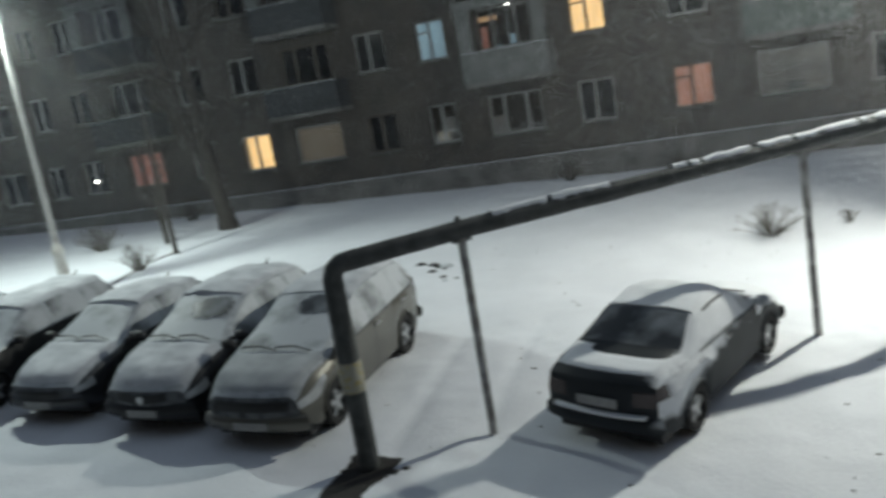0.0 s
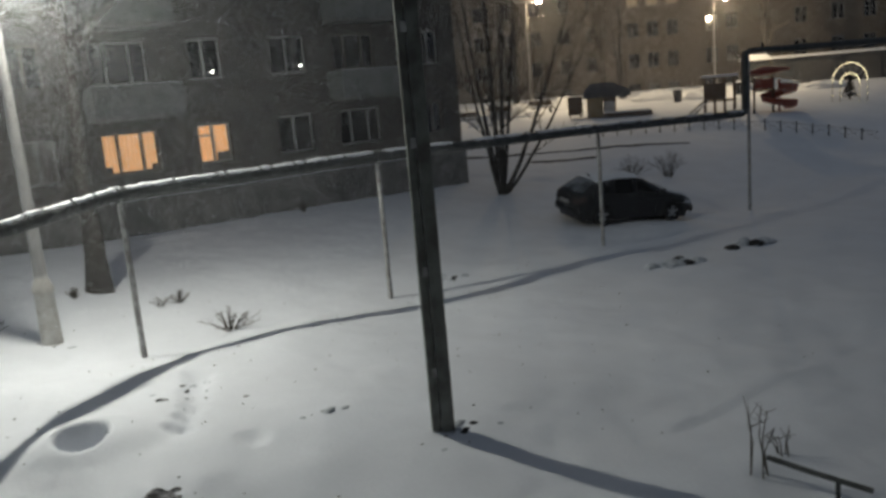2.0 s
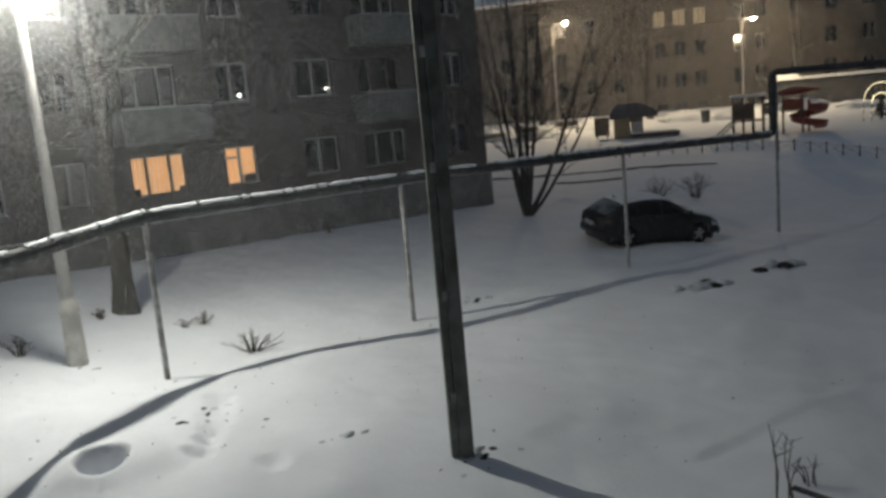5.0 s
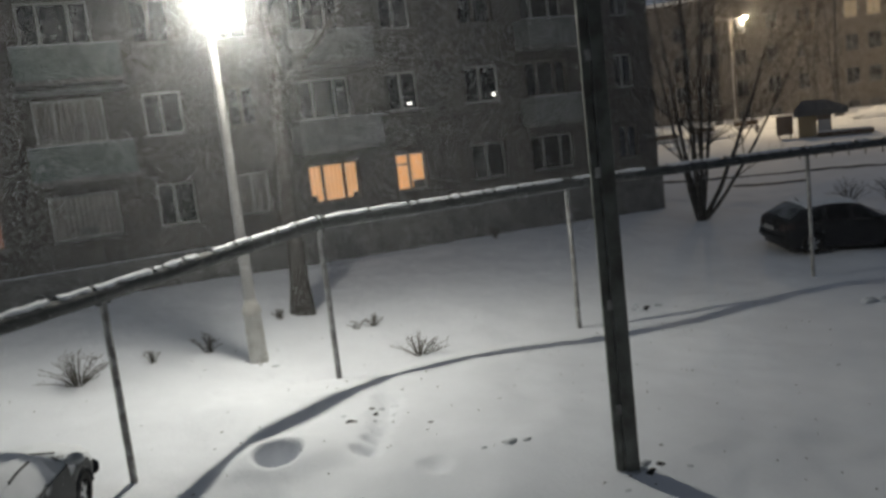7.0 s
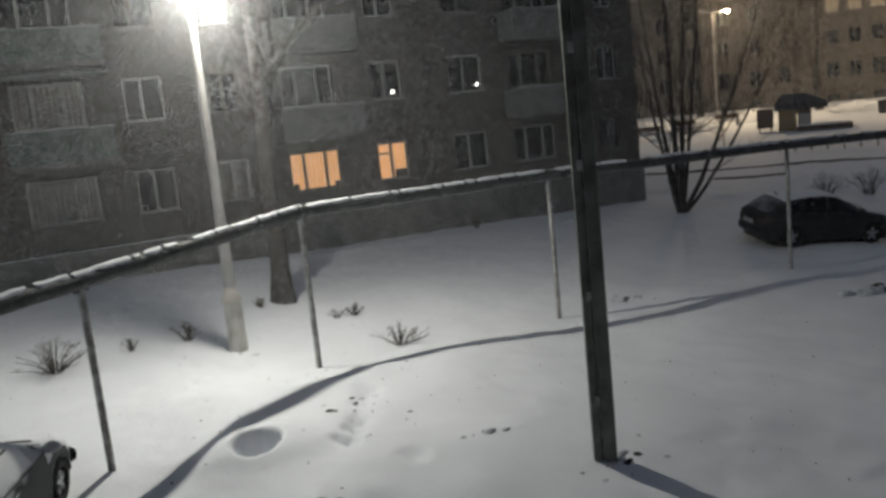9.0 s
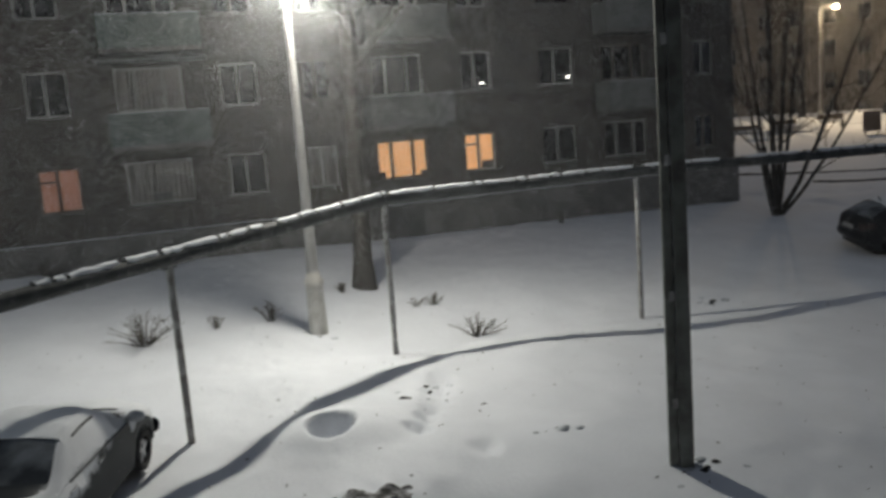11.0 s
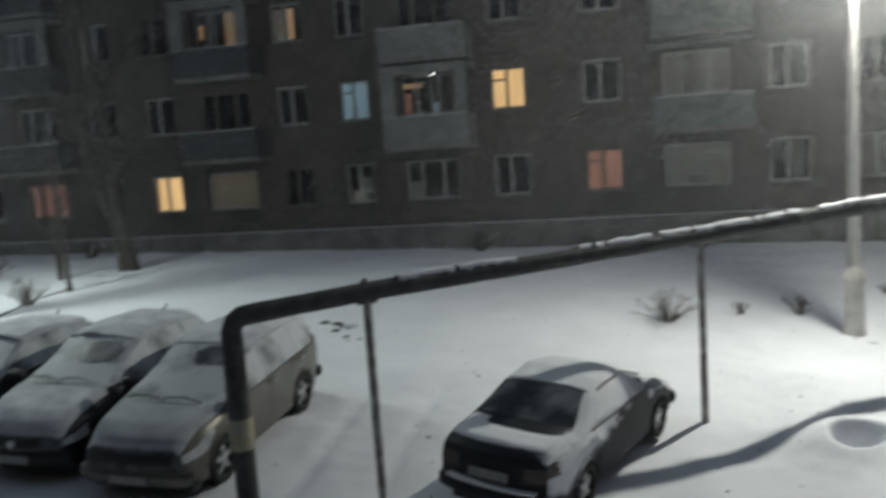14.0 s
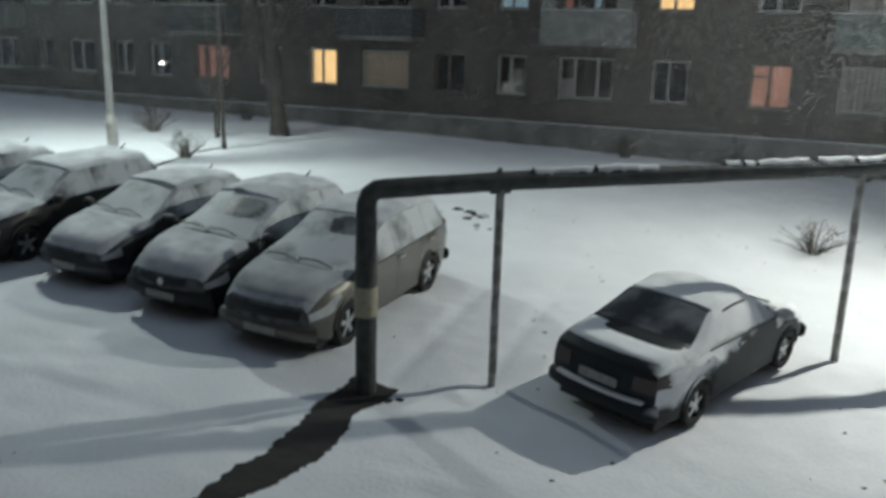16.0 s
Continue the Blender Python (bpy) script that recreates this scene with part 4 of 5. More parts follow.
        mir = part("mirror", Shape().tube([(x, y - sd * 0.11, z), (x, y - sd * 0.08, z), (x + 0.01, y, z + 0.01), (x, y + sd * 0.07, z + 0.01), (x - 0.01, y + sd * 0.10, z)], [0.04, 0.07, 0.08, 0.065, 0.03], 12), RIME if side_snow else TRIM, ob)
        part("mirror_arm", Shape().tube([(x + 0.05, sd * (W / 2 - 0.06), z - 0.03), (x + 0.02, y - sd * 0.07, z - 0.02)], 0.028, 6), TRIM, mir)
        for hx in spec["pillars"]:
            z = float(np.interp(hx, st, belt)) - 0.10
            part("door_handle", Shape().box(hx - 0.22, sd * (W / 2 + 0.01) - 0.016, z, hx - 0.04, sd * (W / 2 + 0.01) + 0.016, z + 0.03), ALLOY if spec.get("bright") else paint, ob, bevel=0.008)
        # the gaps round the doors, and the dark moulding under the windows
        for hx in (*spec["pillars"], ws_base - 0.12):
            k = int(np.argmin(np.abs(st - hx)))
            seam = Shape()
            for y, z in [half[k][0]] + [(float(np.interp(f, range(4), [q[0] for q in half[k][:4]])), float(np.interp(f, range(4), [q[1] for q in half[k][:4]]))) for f in (0.5, 1, 1.5, 2, 2.5, 3)]:
                seam.v += [(st[k] - 0.007, sd * (y + 0.003), z), (st[k] + 0.007, sd * (y + 0.003), z)]
            seam.f = [(2 * i, 2 * i + 1, 2 * i + 3, 2 * i + 2) for i in range(6)]
            part("door_gap", seam, TRIM, ob)
        ks = [k for k, x in enumerate(st) if spec["side"][0] <= x <= spec["side"][1]]
        for name, j, thick, there in (("belt_moulding", 3, 0.011, True), ("roof_gutter", 5, 0.016, side_snow and sd < 0), ("rubbing_strip", 2, 0.018, spec.get("strip", False))):
            if there:
                use = [k for k in ks if name != "roof_gutter" or -0.55 < st[k] < 0.14]
                part(name, Shape().tube([bend(st[k], sd * (half[k][j][0] + 0.008), half[k][j][1]) for k in use], thick, 6), TRIM, ob, "dark strip")
        for xw in (fa, ra):
            wheel(ob, xw, sd * (W / 2 - 0.10), R, sd, spokes, ALLOY)
            lip = Shape().tube([(xw + math.cos(a) * (R + 0.055), sd * (W / 2 - 0.012), R + math.sin(a) * (R + 0.055)) for a in np.linspace(0.1, math.pi - 0.1, 15)], 0.02, 6)
            part("arch_lip", lip, TRIM if not spec.get("painted", True) else paint, ob)
    part("number_plate", Shape().box(L / 2 + 0.07, -0.26, sill + 0.09, L / 2 + 0.085, 0.26, sill + 0.20), PLATE, ob)
    part("number_plate", Shape().box(-L / 2 - 0.075, -0.26, zr - 0.30, -L / 2 - 0.05, 0.26, zr - 0.19), PLATE, ob)
    # wipers at the foot of the windscreen
    zb, zt = float(np.interp(ws_base, st, top)), float(np.interp(ws_base - 0.15, st, top))
    for y0, y1 in ((0.55, -0.05), (0.0, -0.6)):
        part("wiper", Shape().tube([(ws_base + 0.02, y0, zb + 0.02), (ws_base - 0.06, (y0 + y1) / 2, zb * 0.6 + zt * 0.4 + 0.035), (ws_base - 0.04, y1, zb * 0.75 + zt * 0.25 + 0.035)], 0.014, 6), TRIM, ob)
    za = float(np.interp(rear_top + 0.15, st, top))
    if not side_snow:
        part("aerial", Shape().tube([(rear_top + 0.15, 0.0, za), (rear_top + 0.02, 0, za + 0.11)], [0.025, 0.008], 6), TRIM, ob)
    return ob


SEDAN = dict(size=(4.28, 1.67), sill=0.21, wheel=0.29, axles=(1.28, -1.24), cabin=(-1.32, -0.72, 0.28, 1.02), side=(-1.05, 0.88), pillars=(-0.95, -0.12), lamp=0.3, mirror=1.0,
             top=[(-2.14, 0.90), (-2.06, 0.985), (-1.32, 1.03), (-0.74, 1.33), (-0.25, 1.37), (0.26, 1.345), (1.0, 0.96), (1.75, 0.84), (2.05, 0.75), (2.14, 0.64)],
             belt=[(-2.14, 0.86), (-1.0, 0.94), (1.0, 0.90), (2.14, 0.60)], painted=True)
VAN = dict(size=(4.36, 1.76), sill=0.23, wheel=0.325, axles=(1.34, -1.27), cabin=(-2.17, -1.98, 0.05, 1.28), side=(-1.95, 1.05), pillars=(-1.15, -0.08), lamp=0.62, mirror=1.12,
           top=[(-2.21, 1.08), (-2.17, 1.18), (-1.98, 1.48), (-1.2, 1.57), (-0.4, 1.58), (0.05, 1.53), (1.28, 1.05), (1.85, 0.98), (2.12, 0.86), (2.21, 0.72)],
           belt=[(-2.21, 1.02), (-1.0, 1.02), (1.2, 0.96), (2.21, 0.66)], bright=True)
CROSS = dict(size=(4.3, 1.77), sill=0.24, wheel=0.32, axles=(1.3, -1.26), cabin=(-2.06, -1.72, 0.12, 1.08), side=(-1.7, 0.92), pillars=(-1.0, -0.08), lamp=0.42, mirror=1.1,
             top=[(-2.15, 1.02), (-2.06, 1.12), (-1.72, 1.46), (-0.9, 1.55), (-0.3, 1.56), (0.12, 1.52), (1.08, 1.07), (1.8, 0.95), (2.06, 0.84), (2.15, 0.70)],
             belt=[(-2.15, 0.98), (-1.0, 1.0), (1.0, 0.95), (2.15, 0.64)])
HATCH = dict(size=(4.15, 1.68), sill=0.21, wheel=0.29, axles=(1.25, -1.22), cabin=(-1.98, -1.45, 0.18, 0.98), side=(-1.45, 0.86), pillars=(-0.95, -0.12), lamp=0.32, mirror=1.0,
             top=[(-2.07, 0.90), (-1.98, 0.99), (-1.45, 1.30), (-0.75, 1.41), (-0.2, 1.42), (0.18, 1.38), (0.98, 0.97), (1.7, 0.84), (1.98, 0.75), (2.07, 0.63)],
             belt=[(-2.07, 0.86), (-1.0, 0.93), (1.0, 0.89), (2.07, 0.58)])
ESTATE = dict(size=(4.35, 1.68), sill=0.22, wheel=0.30, axles=(1.33, -1.22), cabin=(-2.1, -1.78, 0.2, 0.92), side=(-1.9, 0.82), pillars=(-1.1, -0.18), lamp=0.26, mirror=1.02, painted=False,
              top=[(-2.17, 0.98), (-2.1, 1.06), (-1.78, 1.42), (-0.9, 1.46), (-0.3, 1.46), (0.2, 1.42), (0.92, 1.0), (1.8, 0.90), (2.08, 0.83), (2.17, 0.70)],
              belt=[(-2.17, 0.94), (-1.0, 0.95), (1.0, 0.92), (2.17, 0.66)])

ROW = "cars parked in a row"
car((-1.16, 11.26), 69.7, SEDAN, NIGHT_BLUE, "dark blue saloon car half covered with blown snow", "", 0.03, glass=CAR_GLASS, side_snow=True, boot_snow=0.7, front_glass=THIN_SNOW, rear_glass=DUSTED)
car((-6.48, 11.1), -90.5, VAN, SILVER_PAINT, "beige silver people carrier dusted with snow", ROW, 0.02, patch_at=(0.62, 0.95, -0.05, 0.5), bonnet=SIFTED, face="wide")
car((-8.45, 11.35), -91, CROSS, BLACK_PAINT, "black crossover car under a layer of snow", ROW, 0.035, patch_at=(0.45, 0.9, -0.12, 0.55), face="vee")
car((-10.65, 11.55), -92, HATCH, GREY_PAINT, "dark grey hatchback under a layer of snow", ROW, 0.035)
car((-13.0, 11.35), -92, ESTATE, BLACK_PAINT, "black estate car with a snowy roof and bonnet", ROW, 0.03)
car((-15.3, 11.3), -92, HATCH, SILVER_PAINT, "silver hatchback under a layer of snow", ROW, 0.035)
car((23.4, 19.0), -20, HATCH, BLACK_PAINT, "dark hatchback parked alone on the snow", "", 0.012, glass=CAR_GLASS, boot_snow=0.0, rear_glass=DUSTED).scale = (1.13, 1.13, 1.16)


# ---- trees and shrubs ----
def limb(s, start, way, length, r, depth, rng, spread, droop=0.0, minr=0.006):
    pts, radii = [start], [r]
    n = max(3, int(length / 0.45))
    d, p = way.normalized(), Vector(start)
    for k in range(n):
        d = (d + Vector((rng.uniform(-1, 1), rng.uniform(-1, 1), rng.uniform(-0.6, 1) - droop)) * 0.13).normalized()
        p = p + d * (length / n)
        pts.append(p.copy())
        radii.append(max(r * (1 - 0.75 * (k + 1) / n), minr))
    s.tube(pts, radii, 7 if r > 0.05 else 5 if r > 0.02 else 3)
    if depth > 0:
        for k in range(1, n + 1):
            for _ in range(2 if depth < 3 else 1):
                if rng.random() < 0.75:
                    side = Vector((rng.uniform(-1, 1), rng.uniform(-1, 1), rng.uniform(-0.1, 0.9)))
                    w = (d + side * spread).normalized()
                    limb(s, pts[k], w, length * rng.uniform(0.35, 0.6), radii[k] * 0.62, depth - 1, rng, spread, droop, minr)


def tree(x, y, label, stems, seed, depth=2, spread=0.8, category="tree", group="", thin=0.55):
    """stems: (lean x, lean y, height, radius)."""
    rng = random.Random(seed)
    ob = thing("tree", (x, y, gz_at(x, y) - 0.12), label, category, group)
    for lx, ly, h, r in stems:
        t, c = Shape(), Shape()
        pts, radii, n = [], [], 12
        for k in range(n + 1):
            f = k / n
            pts.append(Vector((lx * f ** 0.8 + rng.uniform(-0.03, 0.03) * h * 0.1, ly * f ** 0.8 + rng.uniform(-0.03, 0.03) * h * 0.1, h * f)))
            radii.append(max(r * (1 - 0.8 * f) * (1.35 if k == 0 else 1), 0.012))
        t.tube(pts, radii, 10, 0.05, seed)
        trunk = part("trunk", t, BARK, ob)
        for k in range(3, n + 1):
            if rng.random() < 0.8:
                w = Vector((rng.uniform(-1, 1) + lx * 0.2, rng.uniform(-1, 1) + ly * 0.2, rng.uniform(0.3, 1.1)))
                limb(c, pts[k], w, h * rng.uniform(0.18, 0.32), radii[k] * thin, depth - 1, rng, spread)
        if c.v:
            part("crown", c, BARK, ob, "bare branches")
    return ob


tree(5.9, 21.1, "tall bare tree with a thick dark trunk in snow", [(0.15, 0.2, 11.5, 0.27)], 3, 3, 0.8)
tree(22.4, 24.1, "bare tree of many thin stems from one foot", [(-2.2, -0.4, 7.6, 0.085), (-1.3, 0.3, 9.0, 0.10), (-0.4, 0.0, 10.2, 0.13), (0.5, -0.2, 9.4, 0.09), (1.6, 0.2, 8.8, 0.085), (2.9, -1.6, 7.8, 0.095), (3.6, -2.0, 6.4, 0.075), (0.9, 0.5, 7.6, 0.07)], 8, 3, 0.9, thin=0.42)
tree(-16.2, 23.2, "tall bare dark tree before the block", [(-0.9, 0.3, 11.5, 0.26), (-2.0, 0.6, 9.5, 0.15)], 5, 3, 0.8)
tree(-15.85, 19.9, "thin bare sapling beside a street lamp", [(-0.1, 0.1, 4.5, 0.07)], 6, 2, 0.7)
tree(-17.3, 21.4, "thin bare sapling in the snow", [(0.1, 0.1, 4.8, 0.07), (-0.4, 0.1, 4.0, 0.05)], 7, 2, 0.7)
for n, (x, y, h) in enumerate(((55.3, 46.2, 14), (57.5, 46.0, 13), (40.5, 50.5, 10), (66.0, 37.5, 13), (46.5, 47.5, 9))):
    tree(x, y, "distant bare tree near the far block", [(0.3, 0.2, h, 0.26), (-0.9, 0.4, h * 0.8, 0.16)], 30 + n, 2, 0.8, group="far trees")


def bush(x, y, size, count, seed, flat=0.6):
    rng = random.Random(seed)
    ob = thing("dry_shrub", (x, y, gz_at(x, y) - 0.03), "low dry shrub of bare twigs poking through snow", "shrub", "dry shrubs")
    s = Shape()
    for k in range(count):
        a = rng.uniform(0, 2 * math.pi)
        out = rng.uniform(0.1, 1) * size * flat
        h = size * rng.uniform(0.45, 1.0) * (1 - 0.45 * out / size)
        p0 = Vector((math.cos(a) * size * 0.1, math.sin(a) * size * 0.1, 0))
        mid = Vector((math.cos(a) * out * 0.5, math.sin(a) * out * 0.5, h * 0.6))
        tip = Vector((math.cos(a) * out, math.sin(a) * out, h))
        s.tube([p0, mid, tip], [0.012, 0.009, 0.004], 4)
        for _ in range(3):
            f = rng.uniform(0.3, 0.9)
            q = mid.lerp(tip, f)
            s.tube([q, q + Vector((rng.uniform(-0.2, 0.2), rng.uniform(-0.2, 0.2), rng.uniform(0.02, 0.2))) * size], [0.006, 0.003], 3)
    part("brushwood", s, TWIG, ob)
    return ob


for n, (x, y, size, count, flat) in enumerate(((0.3, 18.6, 0.85, 50, 1.15), (1.85, 19.1, 0.4, 16, 0.6), (3.05, 19.1, 0.55, 28, 0.7), (5.2, 20.8, 0.35, 24, 0.7), (7.1, 19.3, 0.4, 22, 1.0), (6.65, 19.2, 0.35, 12, 0.8), (6.98, 16.28, 0.62, 30, 1.1),
                                                       (-15.9, 18.3, 0.9, 40, 0.8), (-19.5, 21.0, 1.1, 50, 0.9), (9.03, 5.4, 1.15, 5, 0.2), (9.77, 5.46, 0.62, 5, 0.45), (29.0, 23.0, 1.3, 36, 0.8), (31.0, 22.5, 1.3, 30, 0.8), (15.0, 26.8, 0.6, 20, 0.8), (-5.5, 26.9, 0.8, 40, 0.9), (-2.0, 26.8, 0.7, 40, 0.9), (-20.0, 26.5, 0.9, 40, 1.0), (1.5, 26.9, 0.6, 30, 0.9))):
    bush(x, y, size, count, 50 + n, flat)


# ---- litter, clods and snow heaps on the ground ----
def clods(x, y, w, d, count, seed, label, name="clod_heap", big=0.12, material=None):
    rng = random.Random(seed)
    ob = thing(name, (x, y, gz_at(x, y)), label, "heap", "heaps in the snow")
    for k in range(count):
        s = Shape()
        cx, cy = rng.gauss(0, w / 2.4), rng.gauss(0, d / 2.4)
        cz = gz_at(x + cx, y + cy) - gz_at(x, y)
        r = big * rng.uniform(0.35, 1)
        rings = [(0.0, 0.9), (0.35, 1.0), (0.7, 0.7), (0.95, 0.25)]
        for f, q in rings:
            for m in range(7):
                a = 2 * math.pi * m / 7
                rr = r * q * rng.uniform(0.75, 1.2)
                s.v.append((cx + math.cos(a) * rr * 1.4, cy + math.sin(a) * rr, cz - 0.02 + f * r * 0.75))
        for i in range(3):
            for m in range(7):
                s.f.append((i * 7 + m, i * 7 + (m + 1) % 7, (i + 1) * 7 + (m + 1) % 7, (i + 1) * 7 + m))
        s.f.append(tuple(21 + m for m in range(7)))
        s.smooth = True
        part("clod", s, material or (SOIL if rng.random() < 0.4 else THIN_SNOW), ob)
    return ob


clods(18.5, 13.4, 0.9, 0.3, 30, 1, "low heap of dark branches and clods in the snow", big=0.2)
clods(22.8, 13.6, 0.8, 0.5, 12, 2, "dark snow-topped stump heap", big=0.26)
clods(2.35, 9.4, 1.15, 0.5, 90, 3, "trodden patch with dark soil clods showing", big=0.065, material=TRODDEN)
clods(5.7, 10.4, 0.4, 0.2, 9, 4, "few dark clods on the snow", big=0.09)
clods(13.6, 16.7, 0.7, 0.3, 10, 5, "dark twigs and clods in the snow", big=0.10)
clods(-7.0, 17.3, 0.7, 0.35, 9, 6, "dark debris under snow", big=0.13)
clods(-6.0, 16.4, 0.8, 0.3, 6, 7, "dark debris under snow", big=0.07)
clods(4.6, 12.7, 0.8, 1.3, 26, 8, "line of small dark clods along footprints", big=0.06)
clods(6.9, 8.75, 0.6, 0.35, 12, 9, "soil and snow clods round the foot of the pole", big=0.08)
clods(-7.5, 5.3, 1.3, 0.35, 16, 13, "small dark clods thrown on the snow", big=0.05)
clods(4.0, 17.7, 0.4, 0.3, 8, 10, "crumbled plaster round a lamp's foot", big=0.06)
clods(-4.6, 8.6, 0.45, 0.3, 14, 11, "dark clods round the foot of the pipe", big=0.07, material=SOIL)
rng = random.Random(12)
s = Shape()
for k in range(240):
    x, y = rng.uniform(-6, 16), rng.uniform(7, 19)
    z, r, a = gz_at(x, y), rng.uniform(0.006, 0.018), rng.uniform(0, 6.28)
    n = len(s.v)
    s.v += [(x + math.cos(a + q) * r * w, y + math.sin(a + q) * r * w, z + h) for q, w, h in ((0, 2.2, 0.004), (1.6, 0.7, 0.012), (3.1, 2.0, 0.006), (4.7, 0.7, 0.004), (0.5, 0.2, 0.025))]
    s.f += [(n, n + 1, n + 4), (n + 1, n + 2, n + 4), (n + 2, n + 3, n + 4), (n + 3, n, n + 4)]
tagged(part("leaf_litter", s, TWIG), "scattered dark leaf bits and crumbs on snow", "litter", kind="stuff")
bar = thing("iron_bar", (9.09, 5.3, gz_at(9.09, 5.3)), "dark iron rail end leaning out of the snow", "rail")
part("rail", Shape().tube([(0.0, 0.0, 0.25), (-0.02, -0.6, 0.245), (0.0, -1.3, 0.235)], 0.036, 10), PIPE, bar)
part("leg", Shape().tube([(-0.01, -0.9, -0.2), (-0.01, -0.9, 0.21)], 0.03, 8), PIPE, bar)

# ---- far lane with wheel tracks ----
patch("wheel_track", [(37.0, 25.5), (33.0, 29.5), (30.0, 33.5), (27.0, 38.0)], lambda f: 0.06 + 0.5 * abs(math.sin(7 * f)), SOIL, "dark wheel track through the snow on the lane", "track", 0.03, 5)
patch("wheel_track", [(31.5, 27.0), (29.5, 29.5)], 0.5, SOIL, "dark wheel track through the snow on the lane", "track", 0.03, 7)
patch("bank_edge", [(-16.13, 16.17), (-15.82, 16.7), (-15.95, 17.8), (-16.2, 18.9), (-16.0, 20.0)], lambda f: 0.06 + 0.10 * f, TRODDEN, "dark broken edge of a shovelled snow bank beside a lamp", "snow bank", 0.02, 9)

# ---- playground ----
def spot(az, dist):
    return math.sin(radians(az)) * dist, math.cos(radians(az)) * dist


def at_ground(az, dist):
    x, y = spot(az, dist)
    return x, y, gz_at(x, y)


slide = thing("play_tower", at_ground(60.0, 56), "red spiral slide with a roofed play tower", "playground tower", turn=-60)
for x in (-0.55, 0.55):
    for y in (-0.55, 0.55):
        part("post", Shape().tube([(x, y, -0.1), (x, y, 2.3)], 0.06, 8), BROWN_WOOD, slide)
part("platform", Shape().box(-0.65, -0.65, 1.25, 0.65, 0.65, 1.35), BROWN_WOOD, slide)
part("canopy", Shape().tube([(-1.0, 0, 2.35), (0, 0, 2.45), (1.5, 0, 2.5)], [0.07, 0.3, 0.05], 6), RED_PLASTIC, slide)
part("hood", Shape().box(-0.5, -0.62, 1.4, 0.55, -0.55, 2.0), RED_PLASTIC, slide, bevel=0.03)
s = Shape()
for k in range(37):
    a = radians(-90 + k * 13)
    z = 1.35 - 1.2 * k / 36
    for q, (rr, up) in enumerate(((0.28, 0.22), (0.36, 0.02), (0.75, 0.0), (0.98, 0.10), (1.05, 0.38), (1.09, 0.36), (1.0, 0.02), (0.75, -0.06), (0.3, -0.04))):
        s.v.append((0.9 + math.cos(a) * rr, math.sin(a) * rr, z + up))
for k in range(36):
    for q in range(9):
        s.f.append((k * 9 + q, k * 9 + (q + 1) % 9, (k + 1) * 9 + (q + 1) % 9, (k + 1) * 9 + q))
s.smooth = True
part("spiral_slide", s, RED_PLASTIC, slide, "red plastic spiral chute")
part("slide_column", Shape().tube([(0.9, 0, -0.1), (0.9, 0, 1.9)], 0.07, 8), RED_PLASTIC, slide)

fort = thing("play_house", at_ground(57.4, 57), "brown wooden play house on posts with a ramp", "playground house", turn=-55)
for x in (-0.9, -0.3, 0.3, 0.9):
    part("post", Shape().box(x - 0.06, -0.06, -0.1, x + 0.06, 0.06, 2.3), BROWN_WOOD, fort)
    part("post", Shape().box(x - 0.06, 0.94, -0.1, x + 0.06, 1.06, 2.3), BROWN_WOOD, fort)
part("platform", Shape().box(-1.0, -0.1, 0.75, 1.0, 1.1, 0.85), BROWN_WOOD, fort)
part("panel", Shape().box(-1.0, -0.10, 0.9, 0.2, -0.06, 1.9), BROWN_WOOD, fort)
part("ramp", Shape().tube([(-1.0, 0.0, 0.8), (-2.0, -0.4, 0.0)], 0.07, 6), CONCRETE, fort)
part("ramp", Shape().tube([(-0.7, -0.1, 0.8), (-1.7, -0.6, 0.0)], 0.07, 6), CONCRETE, fort)
part("roof", Shape().box(-1.1, -0.2, 2.3, 1.1, 1.2, 2.42), SNOW_ON, fort, "snow-covered flat roof")

hut = thing("kiosk", at_ground(49.9, 60), "small ochre playground hut with a dark roof", "hut", turn=-50)
part("wall", Shape().box(-0.95, -0.7, 0, 0.15, 0.7, 1.35), YELLOW_WOOD, hut, bevel=0.02)
part("wall", Shape().box(0.2, -0.6, 0, 1.0, 0.7, 1.35), BROWN_WOOD, hut, bevel=0.02)
part("sign_panel", Shape().box(0.25, -0.64, 0.25, 0.92, -0.61, 1.05), CONCRETE, hut)
s = Shape()
s.v = [(-1.2, -0.9, 1.35), (2.0, -0.9, 1.35), (2.0, 0.9, 1.35), (-1.2, 0.9, 1.35), (-0.7, -0.3, 2.35), (0.7, -0.3, 2.35), (0.7, 0.3, 2.35), (-0.7, 0.3, 2.35), (-1.2, -0.9, 1.75), (2.0, -0.9, 1.75), (2.0, 0.9, 1.75), (-1.2, 0.9, 1.75)]
s.f = [(3, 2, 1, 0), (0, 1, 9, 8), (1, 2, 10, 9), (2, 3, 11, 10), (3, 0, 8, 11), (8, 9, 5, 4), (9, 10, 6, 5), (10, 11, 7, 6), (11, 8, 4, 7), (4, 5, 6, 7)]
part("roof", s, ROOF, hut)
deck = thing("low_platform", at_ground(51.6, 59.5), "low snowy wooden platform", "platform", turn=-50)
part("deck", Shape().box(-1.6, -0.8, 0, 1.6, 0.8, 0.28), BROWN_WOOD, deck, bevel=0.02)
part("snow", Shape().box(-1.55, -0.75, 0.28, 1.55, 0.75, 0.36), SNOW_ON, deck, bevel=0.03)
board = thing("notice_board", at_ground(48.2, 60), "dark notice board on two legs", "board", turn=-48)
part("board", Shape().box(-0.5, -0.04, 0.25, 0.5, 0.04, 1.5), BROWN_WOOD, board)
